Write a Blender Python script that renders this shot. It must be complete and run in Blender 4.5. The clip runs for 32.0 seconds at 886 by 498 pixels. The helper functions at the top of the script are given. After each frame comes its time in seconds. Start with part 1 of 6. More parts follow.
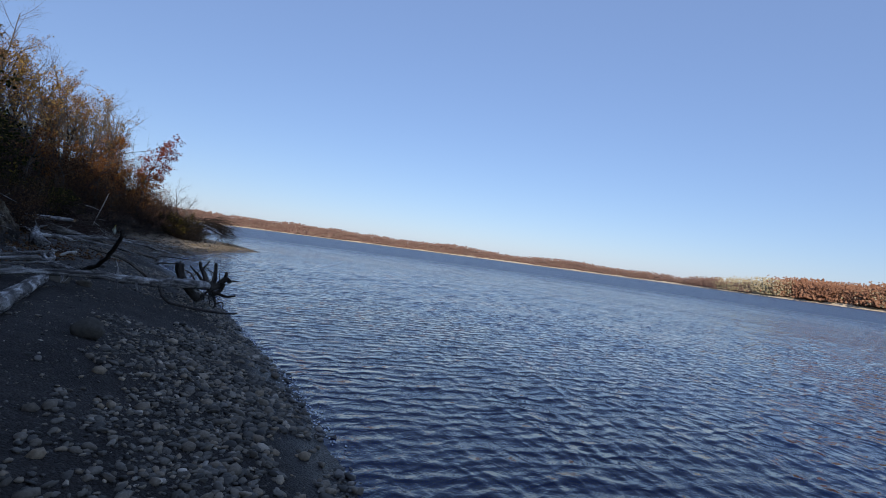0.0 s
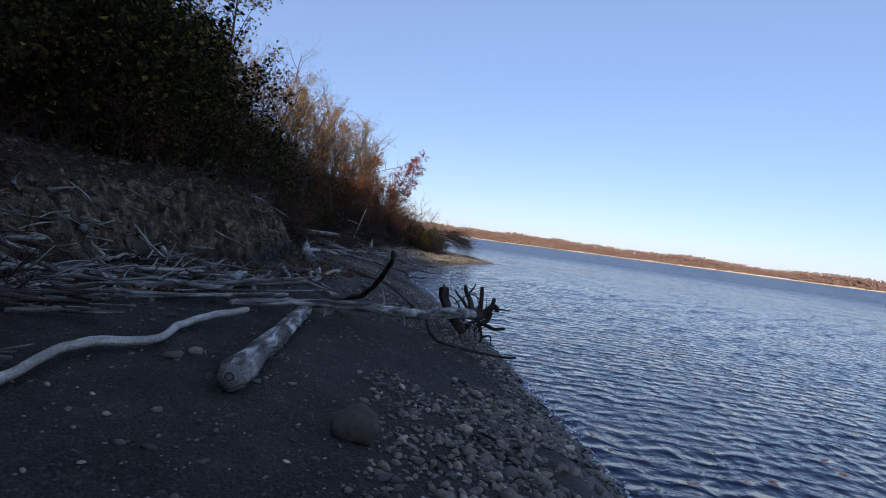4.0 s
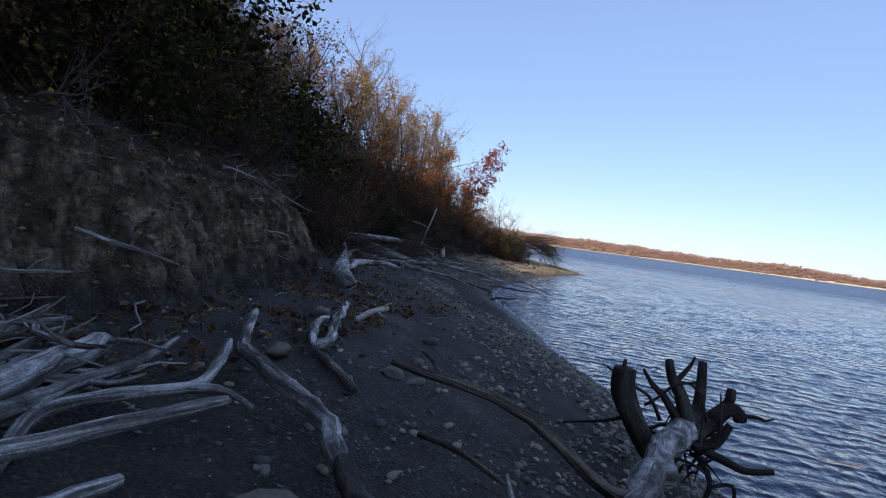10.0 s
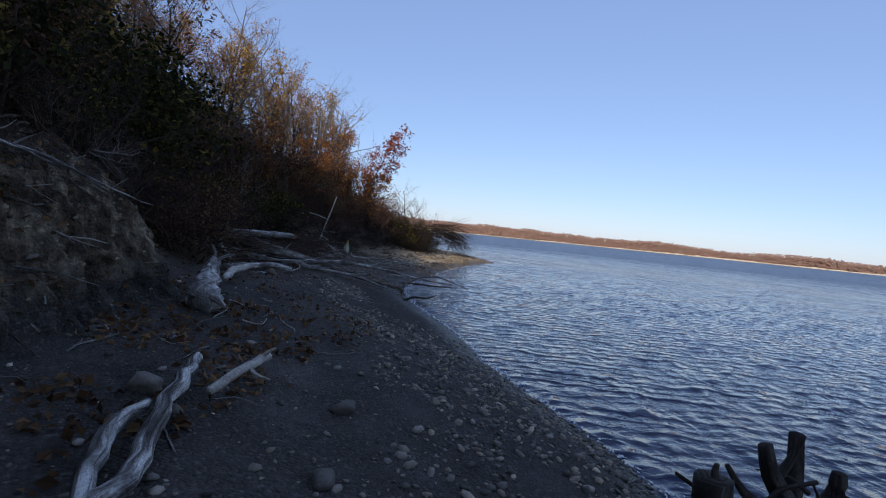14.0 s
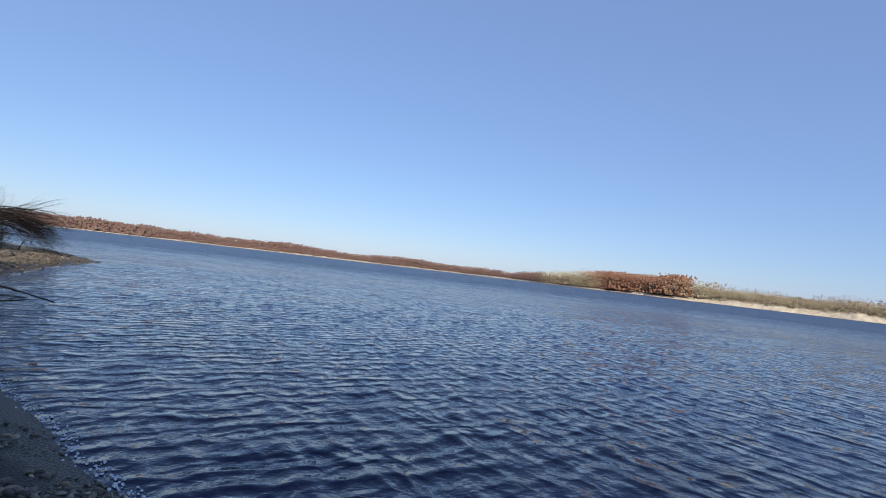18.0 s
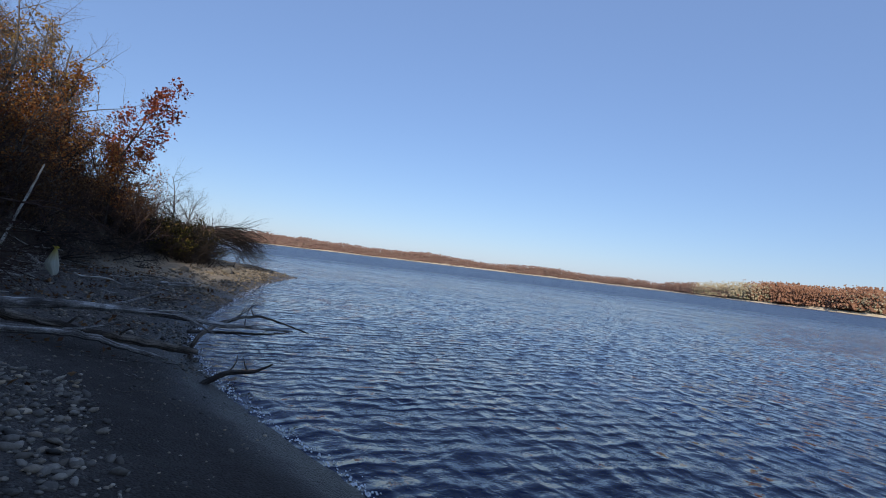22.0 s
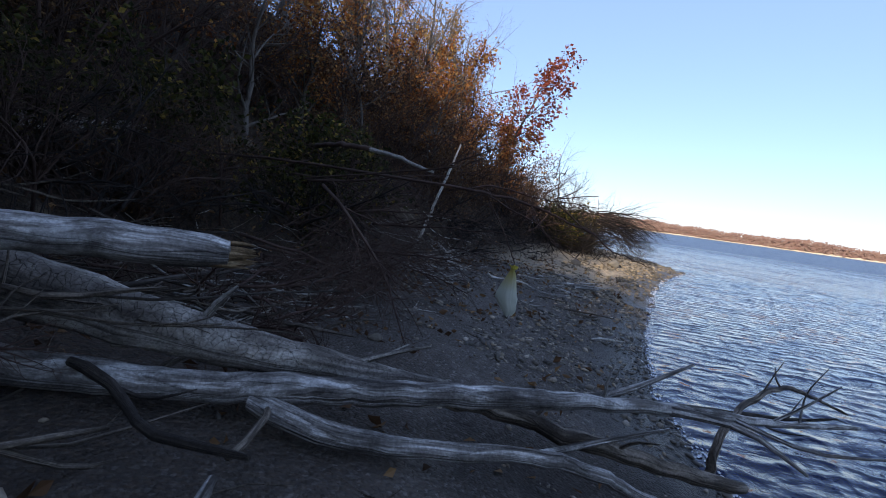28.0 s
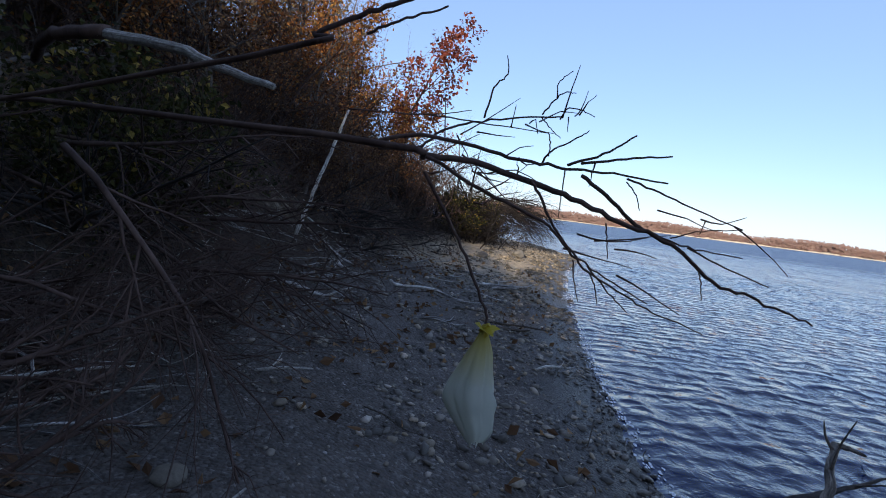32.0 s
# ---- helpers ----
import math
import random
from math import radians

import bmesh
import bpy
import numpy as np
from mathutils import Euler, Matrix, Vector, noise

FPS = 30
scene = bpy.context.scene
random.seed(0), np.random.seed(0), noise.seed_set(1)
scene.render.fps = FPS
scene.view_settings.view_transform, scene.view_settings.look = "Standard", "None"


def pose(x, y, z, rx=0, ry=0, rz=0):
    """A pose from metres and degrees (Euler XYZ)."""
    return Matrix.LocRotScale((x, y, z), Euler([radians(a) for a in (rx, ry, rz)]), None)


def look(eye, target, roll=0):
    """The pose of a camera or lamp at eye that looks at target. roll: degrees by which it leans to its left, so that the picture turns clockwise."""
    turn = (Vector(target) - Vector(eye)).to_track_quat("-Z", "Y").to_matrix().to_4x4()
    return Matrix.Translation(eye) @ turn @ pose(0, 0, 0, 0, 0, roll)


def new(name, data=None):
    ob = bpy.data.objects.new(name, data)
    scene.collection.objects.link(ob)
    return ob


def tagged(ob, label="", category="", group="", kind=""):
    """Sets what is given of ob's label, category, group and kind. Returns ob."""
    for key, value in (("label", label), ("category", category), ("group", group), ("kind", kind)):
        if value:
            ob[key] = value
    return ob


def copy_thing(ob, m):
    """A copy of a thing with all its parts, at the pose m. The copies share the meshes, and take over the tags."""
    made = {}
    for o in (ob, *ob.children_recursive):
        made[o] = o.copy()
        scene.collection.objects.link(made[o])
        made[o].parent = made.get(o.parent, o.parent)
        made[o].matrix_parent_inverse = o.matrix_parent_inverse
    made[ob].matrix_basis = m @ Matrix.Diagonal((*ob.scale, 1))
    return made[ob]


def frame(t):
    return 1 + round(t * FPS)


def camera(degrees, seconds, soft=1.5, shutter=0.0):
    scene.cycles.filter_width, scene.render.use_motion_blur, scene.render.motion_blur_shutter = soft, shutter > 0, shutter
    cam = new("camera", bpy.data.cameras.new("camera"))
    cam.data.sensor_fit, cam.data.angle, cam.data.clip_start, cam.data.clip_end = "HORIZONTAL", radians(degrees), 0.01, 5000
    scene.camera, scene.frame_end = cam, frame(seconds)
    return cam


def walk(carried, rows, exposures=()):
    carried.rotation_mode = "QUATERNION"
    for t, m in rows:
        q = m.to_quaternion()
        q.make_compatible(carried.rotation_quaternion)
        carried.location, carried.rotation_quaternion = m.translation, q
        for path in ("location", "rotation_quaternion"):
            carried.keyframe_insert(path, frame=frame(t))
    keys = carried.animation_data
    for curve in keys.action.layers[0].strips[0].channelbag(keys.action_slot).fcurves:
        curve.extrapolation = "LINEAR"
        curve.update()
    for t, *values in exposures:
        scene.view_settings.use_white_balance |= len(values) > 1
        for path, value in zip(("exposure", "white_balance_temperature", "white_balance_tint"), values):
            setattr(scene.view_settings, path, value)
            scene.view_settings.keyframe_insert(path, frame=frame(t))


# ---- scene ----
cam = camera(80.6, 32.0, 1.0)
PATH = [
    (0, (11.714, 28.757, 2.086), (12.198, 30.698, 2.098), 7.4),
    (0.5, (11.616, 28.84, 2.154), (11.839, 30.828, 2.157), 7.3),
    (1, (11.399, 29.203, 2.159), (11.47, 31.202, 2.15), 7.4),
    (1.5, (11.202, 29.645, 2.125), (11.066, 31.64, 2.102), 7.1),
    (2, (11.003, 30.053, 2.112), (10.833, 32.045, 2.079), 7.5),
    (2.5, (10.894, 30.457, 2.118), (10.601, 32.435, 2.065), 7.7),
    (3, (10.791, 30.902, 2.095), (10.469, 32.875, 2.029), 7.9),
    (3.5, (10.67, 31.374, 2.086), (10.338, 33.346, 2.025), 7.6),
    (5.5, (9.804, 33.491, 2.003), (9.402, 35.45, 1.942), 8.0),
    (6, (9.677, 33.89, 2.015), (9.243, 35.842, 1.958), 8.3),
    (6.5, (9.533, 34.265, 2.013), (9.117, 36.22, 1.956), 8.2),
    (7, (9.345, 34.668, 2.018), (8.947, 36.627, 1.974), 7.7),
    (7.5, (9.197, 35.038, 2.032), (8.818, 37.001, 2.003), 7.3),
    (8, (9.105, 35.439, 2.04), (8.751, 37.407, 1.991), 6.9),
    (8.5, (9.034, 35.885, 2.029), (8.624, 37.841, 1.976), 7.7),
    (9, (8.975, 36.302, 2.006), (8.584, 38.263, 1.948), 8.0),
    (9.5, (8.867, 36.762, 1.964), (8.308, 38.682, 1.925), 7.9),
    (10, (8.732, 37.159, 1.942), (8.132, 39.065, 1.871), 7.5),
    (10.5, (8.612, 37.572, 1.929), (7.966, 39.463, 1.846), 7.3),
    (11, (8.453, 37.864, 1.903), (7.703, 39.717, 1.841), 7.8),
    (11.5, (8.354, 38.037, 1.928), (7.577, 39.88, 1.881), 7.6),
    (12, (8.278, 38.282, 1.996), (7.565, 40.148, 1.91), 7.6),
    (12.5, (8.259, 38.432, 2.068), (7.712, 40.355, 2.02), 6.4),
    (13, (8.219, 38.59, 2.043), (7.903, 40.564, 1.984), 6.0),
    (13.5, (8.134, 38.803, 2.014), (7.843, 40.78, 1.933), 5.9),
    (15.5, (7.753, 40.152, 1.974), (8.035, 42.132, 1.959), 5.7),
    (16, (7.756, 40.382, 1.97), (8.236, 42.323, 1.957), 6.5),
    (16.5, (7.744, 40.6, 2.008), (8.377, 42.497, 2.005), 6.8),
    (17, (7.831, 40.999, 2.02), (8.683, 42.809, 2.03), 8.0),
    (17.5, (7.829, 41.78, 1.854), (8.874, 43.485, 1.898), 7.2),
    (18, (7.881, 42.73, 1.723), (8.942, 44.424, 1.804), 6.6),
    (18.5, (7.806, 43.607, 1.632), (8.839, 45.317, 1.71), 6.5),
    (19, (7.468, 44.305, 1.662), (8.504, 46.015, 1.725), 6.3),
    (20, (6.986, 45.346, 1.681), (8.513, 46.635, 1.752), 5.0),
    (20.5, (6.784, 45.707, 1.685), (8.321, 46.985, 1.765), 4.2),
    (21, (6.601, 45.928, 1.688), (7.948, 47.405, 1.772), 5.4),
    (21.5, (6.41, 46.018, 1.7), (7.345, 47.785, 1.755), 4.5),
    (22, (6.19, 45.996, 1.768), (6.788, 47.904, 1.824), 6.7),
    (22.5, (5.983, 46.011, 1.814), (6.225, 47.996, 1.845), 7.5),
    (23, (5.832, 46.192, 1.863), (5.827, 48.192, 1.866), 8.1),
    (23.5, (5.636, 46.447, 1.894), (5.521, 48.444, 1.909), 7.8),
    (24, (5.503, 46.746, 1.9), (5.127, 48.71, 1.887), 8.1),
    (24.5, (5.325, 47.08, 1.9), (4.871, 49.027, 1.88), 7.8),
    (25, (5.161, 47.426, 1.877), (4.459, 49.299, 1.873), 6.9),
    (25.5, (5.046, 47.769, 1.856), (4.223, 49.592, 1.837), 6.8),
    (27.5, (4.511, 49.463, 1.824), (3.876, 51.353, 1.668), 6.6),
    (28, (4.304, 49.876, 1.799), (3.674, 51.766, 1.622), 7.7),
    (28.5, (4.114, 50.192, 1.827), (3.502, 52.087, 1.639), 7.6),
    (29, (4.031, 50.582, 1.781), (3.427, 52.481, 1.611), 7.2),
    (29.5, (3.881, 50.93, 1.798), (3.328, 52.843, 1.613), 6.3),
    (30, (3.782, 51.244, 1.781), (3.251, 53.164, 1.597), 7.0),
    (30.5, (3.69, 51.542, 1.761), (3.268, 53.487, 1.566), 7.5),
    (31, (3.553, 51.783, 1.76), (3.169, 53.739, 1.594), 8.1),
    (32, (3.661, 51.963, 1.755), (3.435, 53.943, 1.586), 7.2),
]
EXPOSURES = [(0.0, 0.03, 6000, 12), (3.0, 0.36, 6250, 14), (8.0, 0.38, 6250, 14), (12.0, 0.62, 6250, 14), (13.0, 0.42, 6250, 14), (16.0, 0.08, 6000, 12), (20.0, 0.03, 5850, 10), (22.0, 0.0, 5850, 10), (24.0, 0.3, 6100, 12), (28.0, 0.8, 6300, 13), (30.0, 0.8, 6300, 13), (32.0, 0.65, 6150, 12)]
walk(cam, [(t, look(eye, target, roll)) for t, eye, target, roll in PATH], EXPOSURES)

# ---- world and sun ----
SUN_AZ, SUN_EL = radians(194.7), radians(26.0)      # compass bearing of the sun from +y, clockwise
world = bpy.data.worlds.new("clear_autumn_sky")
scene.world = world
world.use_nodes = True
wt = world.node_tree
wt.nodes.clear()
sky = wt.nodes.new("ShaderNodeTexSky")
sky.sky_type = "NISHITA"
sky.sun_disc = False
sky.sun_elevation, sky.sun_rotation = SUN_EL, SUN_AZ
sky.air_density, sky.dust_density, sky.ozone_density = 1.0, 0.35, 2.8
bg = wt.nodes.new("ShaderNodeBackground")
bg.inputs["Strength"].default_value = 0.12
wo = wt.nodes.new("ShaderNodeOutputWorld")
# thin high haze evens out the blue
haze = wt.nodes.new("ShaderNodeMix")
haze.data_type = "RGBA"
haze.inputs[0].default_value = 0.5
haze.inputs[7].default_value = (2.5, 3.45, 5.9, 1)
wt.links.new(sky.outputs[0], haze.inputs[6])
wt.links.new(haze.outputs[2], bg.inputs[0])
wt.links.new(bg.outputs[0], wo.inputs[0])
sun_data = bpy.data.lights.new("sun", "SUN")
sun_data.energy, sun_data.angle, sun_data.color = 5.0, radians(0.5), (1.0, 0.86, 0.66)
sun = new("sun", sun_data)
TO_SUN = Vector((math.sin(SUN_AZ) * math.cos(SUN_EL), math.cos(SUN_AZ) * math.cos(SUN_EL), math.sin(SUN_EL)))
sun.rotation_euler = TO_SUN.to_track_quat("Z", "Y").to_euler()
sun.location = (0, 0, 60)


# ---- materials ----
class Nodes:
    """A short way to write a node tree."""

    def __init__(self, name):
        self.mat = bpy.data.materials.new(name)
        self.mat.use_nodes = True
        self.t = self.mat.node_tree
        self.t.nodes.clear()
        self.out = self.t.nodes.new("ShaderNodeOutputMaterial")
        self.bsdf = self.t.nodes.new("ShaderNodeBsdfPrincipled")
        self.t.links.new(self.bsdf.outputs[0], self.out.inputs[0])
        self.geo = self.t.nodes.new("ShaderNodeNewGeometry")
        self.obi = self.t.nodes.new("ShaderNodeObjectInfo")
        self.co = self.t.nodes.new("ShaderNodeTexCoord")

    def put(self, sock, value):
        if isinstance(value, bpy.types.NodeSocket):
            self.t.links.new(value, sock)
        elif value is not None:
            sock.default_value = value

    def noise(self, scale, detail=4.0, rough=0.55, vec=None, warp=0.0):
        n = self.t.nodes.new("ShaderNodeTexNoise")
        n.inputs["Scale"].default_value = scale
        n.inputs["Detail"].default_value = detail
        n.inputs["Roughness"].default_value = rough
        n.inputs["Distortion"].default_value = warp
        self.t.links.new(vec or self.geo.outputs["Position"], n.inputs["Vector"])
        return n.outputs[0]

    def voronoi(self, scale, vec=None, feature="F1", rand=1.0):
        n = self.t.nodes.new("ShaderNodeTexVoronoi")
        n.feature = feature
        n.inputs["Scale"].default_value = scale
        n.inputs["Randomness"].default_value = rand
        self.t.links.new(vec or self.geo.outputs["Position"], n.inputs["Vector"])
        return n

    def stretch(self, vec, scale, loc=(0, 0, 0), turn=0.0):
        if turn:
            m = self.t.nodes.new("ShaderNodeMapping")
            m.inputs["Rotation"].default_value = (0, 0, turn)
            self.t.links.new(vec, m.inputs["Vector"])
            vec = m.outputs[0]
        n = self.t.nodes.new("ShaderNodeMapping")
        n.inputs["Scale"].default_value = scale
        n.inputs["Location"].default_value = loc
        self.t.links.new(vec, n.inputs["Vector"])
        return n.outputs[0]

    def ramp(self, fac, stops):
        n = self.t.nodes.new("ShaderNodeValToRGB")
        e = n.color_ramp.elements
        while len(e) < len(stops):
            e.new(0.5)
        for el, (p, c) in zip(e, stops):
            el.position, el.color = p, (*c, 1) if len(c) == 3 else c
        self.put(n.inputs[0], fac)
        return n.outputs[0]

    def mix(self, fac, a, b, how="MIX"):
        n = self.t.nodes.new("ShaderNodeMix")
        n.data_type, n.blend_type = "RGBA", how
        self.put(n.inputs[0], fac)
        for s, v in ((n.inputs[6], a), (n.inputs[7], b)):
            self.put(s, (*v, 1) if isinstance(v, tuple) and len(v) == 3 else v)
        return n.outputs[2]

    def math(self, op, a, b=0.0):
        n = self.t.nodes.new("ShaderNodeMath")
        n.operation = op
        self.put(n.inputs[0], a)
        self.put(n.inputs[1], b)
        return n.outputs[0]

    def split(self, vec):
        n = self.t.nodes.new("ShaderNodeSeparateXYZ")
        self.t.links.new(vec, n.inputs[0])
        return n.outputs

    def finish(self, color, rough=0.9, height=None, bump=0.4, dist=0.02, spec=0.3):
        self.put(self.bsdf.inputs["Base Color"], (*color, 1) if isinstance(color, tuple) else color)
        self.put(self.bsdf.inputs["Roughness"], rough)
        self.bsdf.inputs["Specular IOR Level"].default_value = spec
        if height is not None:
            b = self.t.nodes.new("ShaderNodeBump")
            b.inputs["Strength"].default_value = bump
            b.inputs["Distance"].default_value = dist
            self.put(b.inputs["Height"], height)
            self.t.links.new(b.outputs[0], self.bsdf.inputs["Normal"])
        return self.mat


def ground_material():
    n = Nodes("beach_soil")
    big, mid, fine = n.noise(0.35, 3), n.noise(2.2, 5), n.noise(38, 4, 0.7)
    soil = n.ramp(mid, [(0.3, (0.029, 0.023, 0.019)), (0.55, (0.062, 0.052, 0.044)), (0.75, (0.104, 0.09, 0.078))])
    gravel = n.voronoi(42)
    speck = n.ramp(gravel.outputs["Color"], [(0.0, (0.022, 0.02, 0.018)), (0.6, (0.07, 0.064, 0.058)), (0.93, (0.19, 0.175, 0.16)), (1.0, (0.42, 0.39, 0.36))])
    beach = n.mix(n.ramp(fine, [(0.42, (0, 0, 0)), (0.6, (0.8, 0.8, 0.8))]), soil, speck)
    # dark damp soil, toned down further for tree shade, where the walk begins, drier grey silt further along
    along = n.split(n.geo.outputs["Position"])[1]
    silt = n.ramp(n.math("ADD", n.math("MULTIPLY", n.math("SUBTRACT", along, 30.5), 0.04), n.math("MULTIPLY", n.math("SUBTRACT", big, 0.5), 0.9)), [(0.25, (0.6, 0.58, 0.56)), (0.55, (0.82, 0.82, 0.82)), (0.9, (1.5, 1.48, 1.45))])
    beach = n.mix(1.0, beach, silt, "MULTIPLY")
    # dry tan sand on the point, its colour raised to carry the sunlight there
    dry = n.ramp(n.math("ADD", n.math("MULTIPLY", n.math("SUBTRACT", along, 60.0), 0.12), n.math("MULTIPLY", n.math("SUBTRACT", mid, 0.5), 0.5)), [(0.1, (0, 0, 0)), (0.5, (1, 1, 1))])
    tan = n.ramp(n.noise(5.0, 5, 0.6), [(0.3, (0.20, 0.155, 0.105)), (0.6, (0.40, 0.325, 0.225)), (0.8, (0.5, 0.42, 0.31))])
    beach = n.mix(dry, beach, tan)
    # pale loess where the bank is bare, leaf litter with brush shade in its colour on the gentler wooded slope
    up = n.split(n.geo.outputs["Normal"])[2]
    z = n.split(n.geo.outputs["Position"])[2]
    streak = n.noise(1.0, 5, 0.6, n.stretch(n.geo.outputs["Position"], (6.0, 6.0, 0.9)))
    clay = n.ramp(streak, [(0.34, (0.05, 0.034, 0.02)), (0.47, (0.11, 0.08, 0.051)), (0.62, (0.25, 0.2, 0.135))])
    clay = n.mix(1.0, clay, n.ramp(n.noise(10, 6, 0.78), [(0.36, (0.35, 0.34, 0.33)), (0.52, (0.85, 0.85, 0.85)), (0.66, (1.5, 1.48, 1.44))]), "MULTIPLY")
    litter = n.ramp(n.noise(26, 5, 0.75), [(0.35, (0.014, 0.010, 0.007)), (0.52, (0.04, 0.027, 0.016)), (0.68, (0.09, 0.055, 0.03)), (0.8, (0.16, 0.12, 0.075))])
    steep = n.ramp(up, [(0.60, (1, 1, 1)), (0.82, (0, 0, 0))])
    # dry leaves and roots cover the bank above the bare face, and lie on its ledges
    cover = n.ramp(n.math("ADD", n.math("MULTIPLY", z, 0.25), n.math("MULTIPLY", n.math("SUBTRACT", n.noise(1.7, 5, 0.65), 0.5), 0.55)), [(0.58, (0, 0, 0)), (0.74, (1, 1, 1))])
    hill = n.mix(n.math("MAXIMUM", n.math("SUBTRACT", 1.0, steep), cover), clay, litter)
    # further along, the dark litter starts lower and stands in for shade under brush
    litter_line = n.ramp(n.math("MULTIPLY", n.math("SUBTRACT", along, 44.0), 0.1), [(0.1, (0, 0, 0)), (0.55, (0.12, 0.12, 0.12))])
    high = n.ramp(n.math("ADD", n.math("ADD", n.math("MULTIPLY", z, 0.2), litter_line), n.math("MULTIPLY", n.math("SUBTRACT", big, 0.5), 0.12)), [(0.225, (0, 0, 0)), (0.30, (1, 1, 1))])
    col = n.mix(high, beach, hill)
    wet = n.ramp(n.math("ADD", z, n.math("MULTIPLY", n.math("SUBTRACT", mid, 0.5), 0.12)), [(0.0, (1, 1, 1)), (0.10, (0.95, 0.95, 0.95)), (0.24, (0, 0, 0))])
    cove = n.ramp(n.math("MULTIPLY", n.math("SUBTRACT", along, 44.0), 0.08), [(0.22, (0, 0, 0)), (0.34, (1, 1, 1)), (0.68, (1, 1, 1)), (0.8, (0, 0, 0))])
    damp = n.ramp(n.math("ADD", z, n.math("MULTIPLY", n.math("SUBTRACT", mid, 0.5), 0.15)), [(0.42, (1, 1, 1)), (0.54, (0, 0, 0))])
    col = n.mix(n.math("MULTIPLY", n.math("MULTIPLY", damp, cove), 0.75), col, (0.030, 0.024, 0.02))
    col = n.mix(n.math("MULTIPLY", wet, 0.85), col, (0.032, 0.029, 0.026))
    rough = n.math("SUBTRACT", 0.95, n.math("MULTIPLY", wet, 0.5))
    lump = n.voronoi(7.0, n.stretch(n.geo.outputs["Position"], (1, 1, 0.8)))
    clods = n.math("ADD", n.noise(9, 5, 0.65), n.math("MULTIPLY", lump.outputs["Distance"], -0.7))
    h = n.math("ADD", n.math("MULTIPLY", fine, 0.5), n.math("ADD", n.math("MULTIPLY", mid, 0.8), n.math("MULTIPLY", gravel.outputs["Distance"], -0.6)))
    h = n.math("ADD", h, n.math("MULTIPLY", n.math("MULTIPLY", n.math("ADD", clods, streak), high), 1.6))
    return n.finish(col, rough, h, 0.85, 0.05, 0.3)


def water_material():
    """Ruffled lake water: small ripples everywhere, longer chop further out."""
    n = Nodes("lake_water")
    p = n.geo.outputs["Position"]
    gap = n.t.nodes.new("ShaderNodeVectorMath")
    gap.operation = "DISTANCE"
    n.t.links.new(p, gap.inputs[0])
    gap.inputs[1].default_value = (8.0, 44.0, 0.0)
    away = n.math("MULTIPLY", gap.outputs["Value"], 0.01)

    def train(length, az, warp, loc):
        """One wave train with peaked crests, travelling towards the bearing az."""
        w = n.t.nodes.new("ShaderNodeTexWave")
        w.wave_type, w.bands_direction, w.wave_profile = "BANDS", "X", "SIN"
        w.inputs["Scale"].default_value = math.tau / 20 / length
        w.inputs["Distortion"].default_value = warp
        w.inputs["Detail"].default_value = 2.0
        w.inputs["Detail Scale"].default_value = 1.3
        n.t.links.new(n.stretch(p, (1, 1, 1), loc, radians(az - 90)), w.inputs["Vector"])
        return n.math("POWER", w.outputs["Fac"], 1.8)

    patch = n.ramp(n.noise(0.5, 3), [(0.3, (0.55, 0.55, 0.55)), (0.7, (1.2, 1.2, 1.2))])
    one = n.math("ADD", n.math("MULTIPLY", train(0.42, 98, 5.0, (0, 0, 0)), 0.016), n.math("MULTIPLY", train(0.27, 78, 6.0, (3, 1, 0)), 0.008))
    two = n.math("ADD", n.math("MULTIPLY", train(0.37, 2, 5.0, (7, 2, 0)), 0.015), n.math("MULTIPLY", train(0.24, -20, 6.0, (1, 8, 0)), 0.007))
    ripple = n.math("MULTIPLY", n.noise(9.0, 3, 0.6, None, 0.6), 0.015)
    h = n.math("ADD", n.math("MULTIPLY", n.math("ADD", one, two), patch), ripple)
    swell = n.noise(0.75, 4, 0.6, n.stretch(p, (0.9, 0.6, 1.0), (2, 5, 0), -0.5), 0.4)
    out = n.ramp(away, [(0.1, (0.1, 0.1, 0.1)), (0.5, (1, 1, 1))])
    h = n.math("ADD", h, n.math("MULTIPLY", n.math("MULTIPLY", swell, out), 0.26))
    long = n.noise(0.12, 4, 0.65, n.stretch(p, (1.0, 0.5, 1.0), (4, 7, 0), -0.5), 0.3)
    h = n.math("ADD", h, n.math("MULTIPLY", n.math("MULTIPLY", long, n.ramp(away, [(0.2, (0, 0, 0)), (0.9, (1, 1, 1))])), 2.0))
    rough = n.ramp(away, [(0.0, (0.02, 0.02, 0.02)), (0.15, (0.03, 0.03, 0.03)), (0.45, (0.12, 0.12, 0.12)), (1.0, (0.3, 0.3, 0.3))])
    m = n.finish((0.0007, 0.0068, 0.04), rough, h, 1.0, 1.0, 0.5)
    n.bsdf.inputs["IOR"].default_value = 1.333
    return m


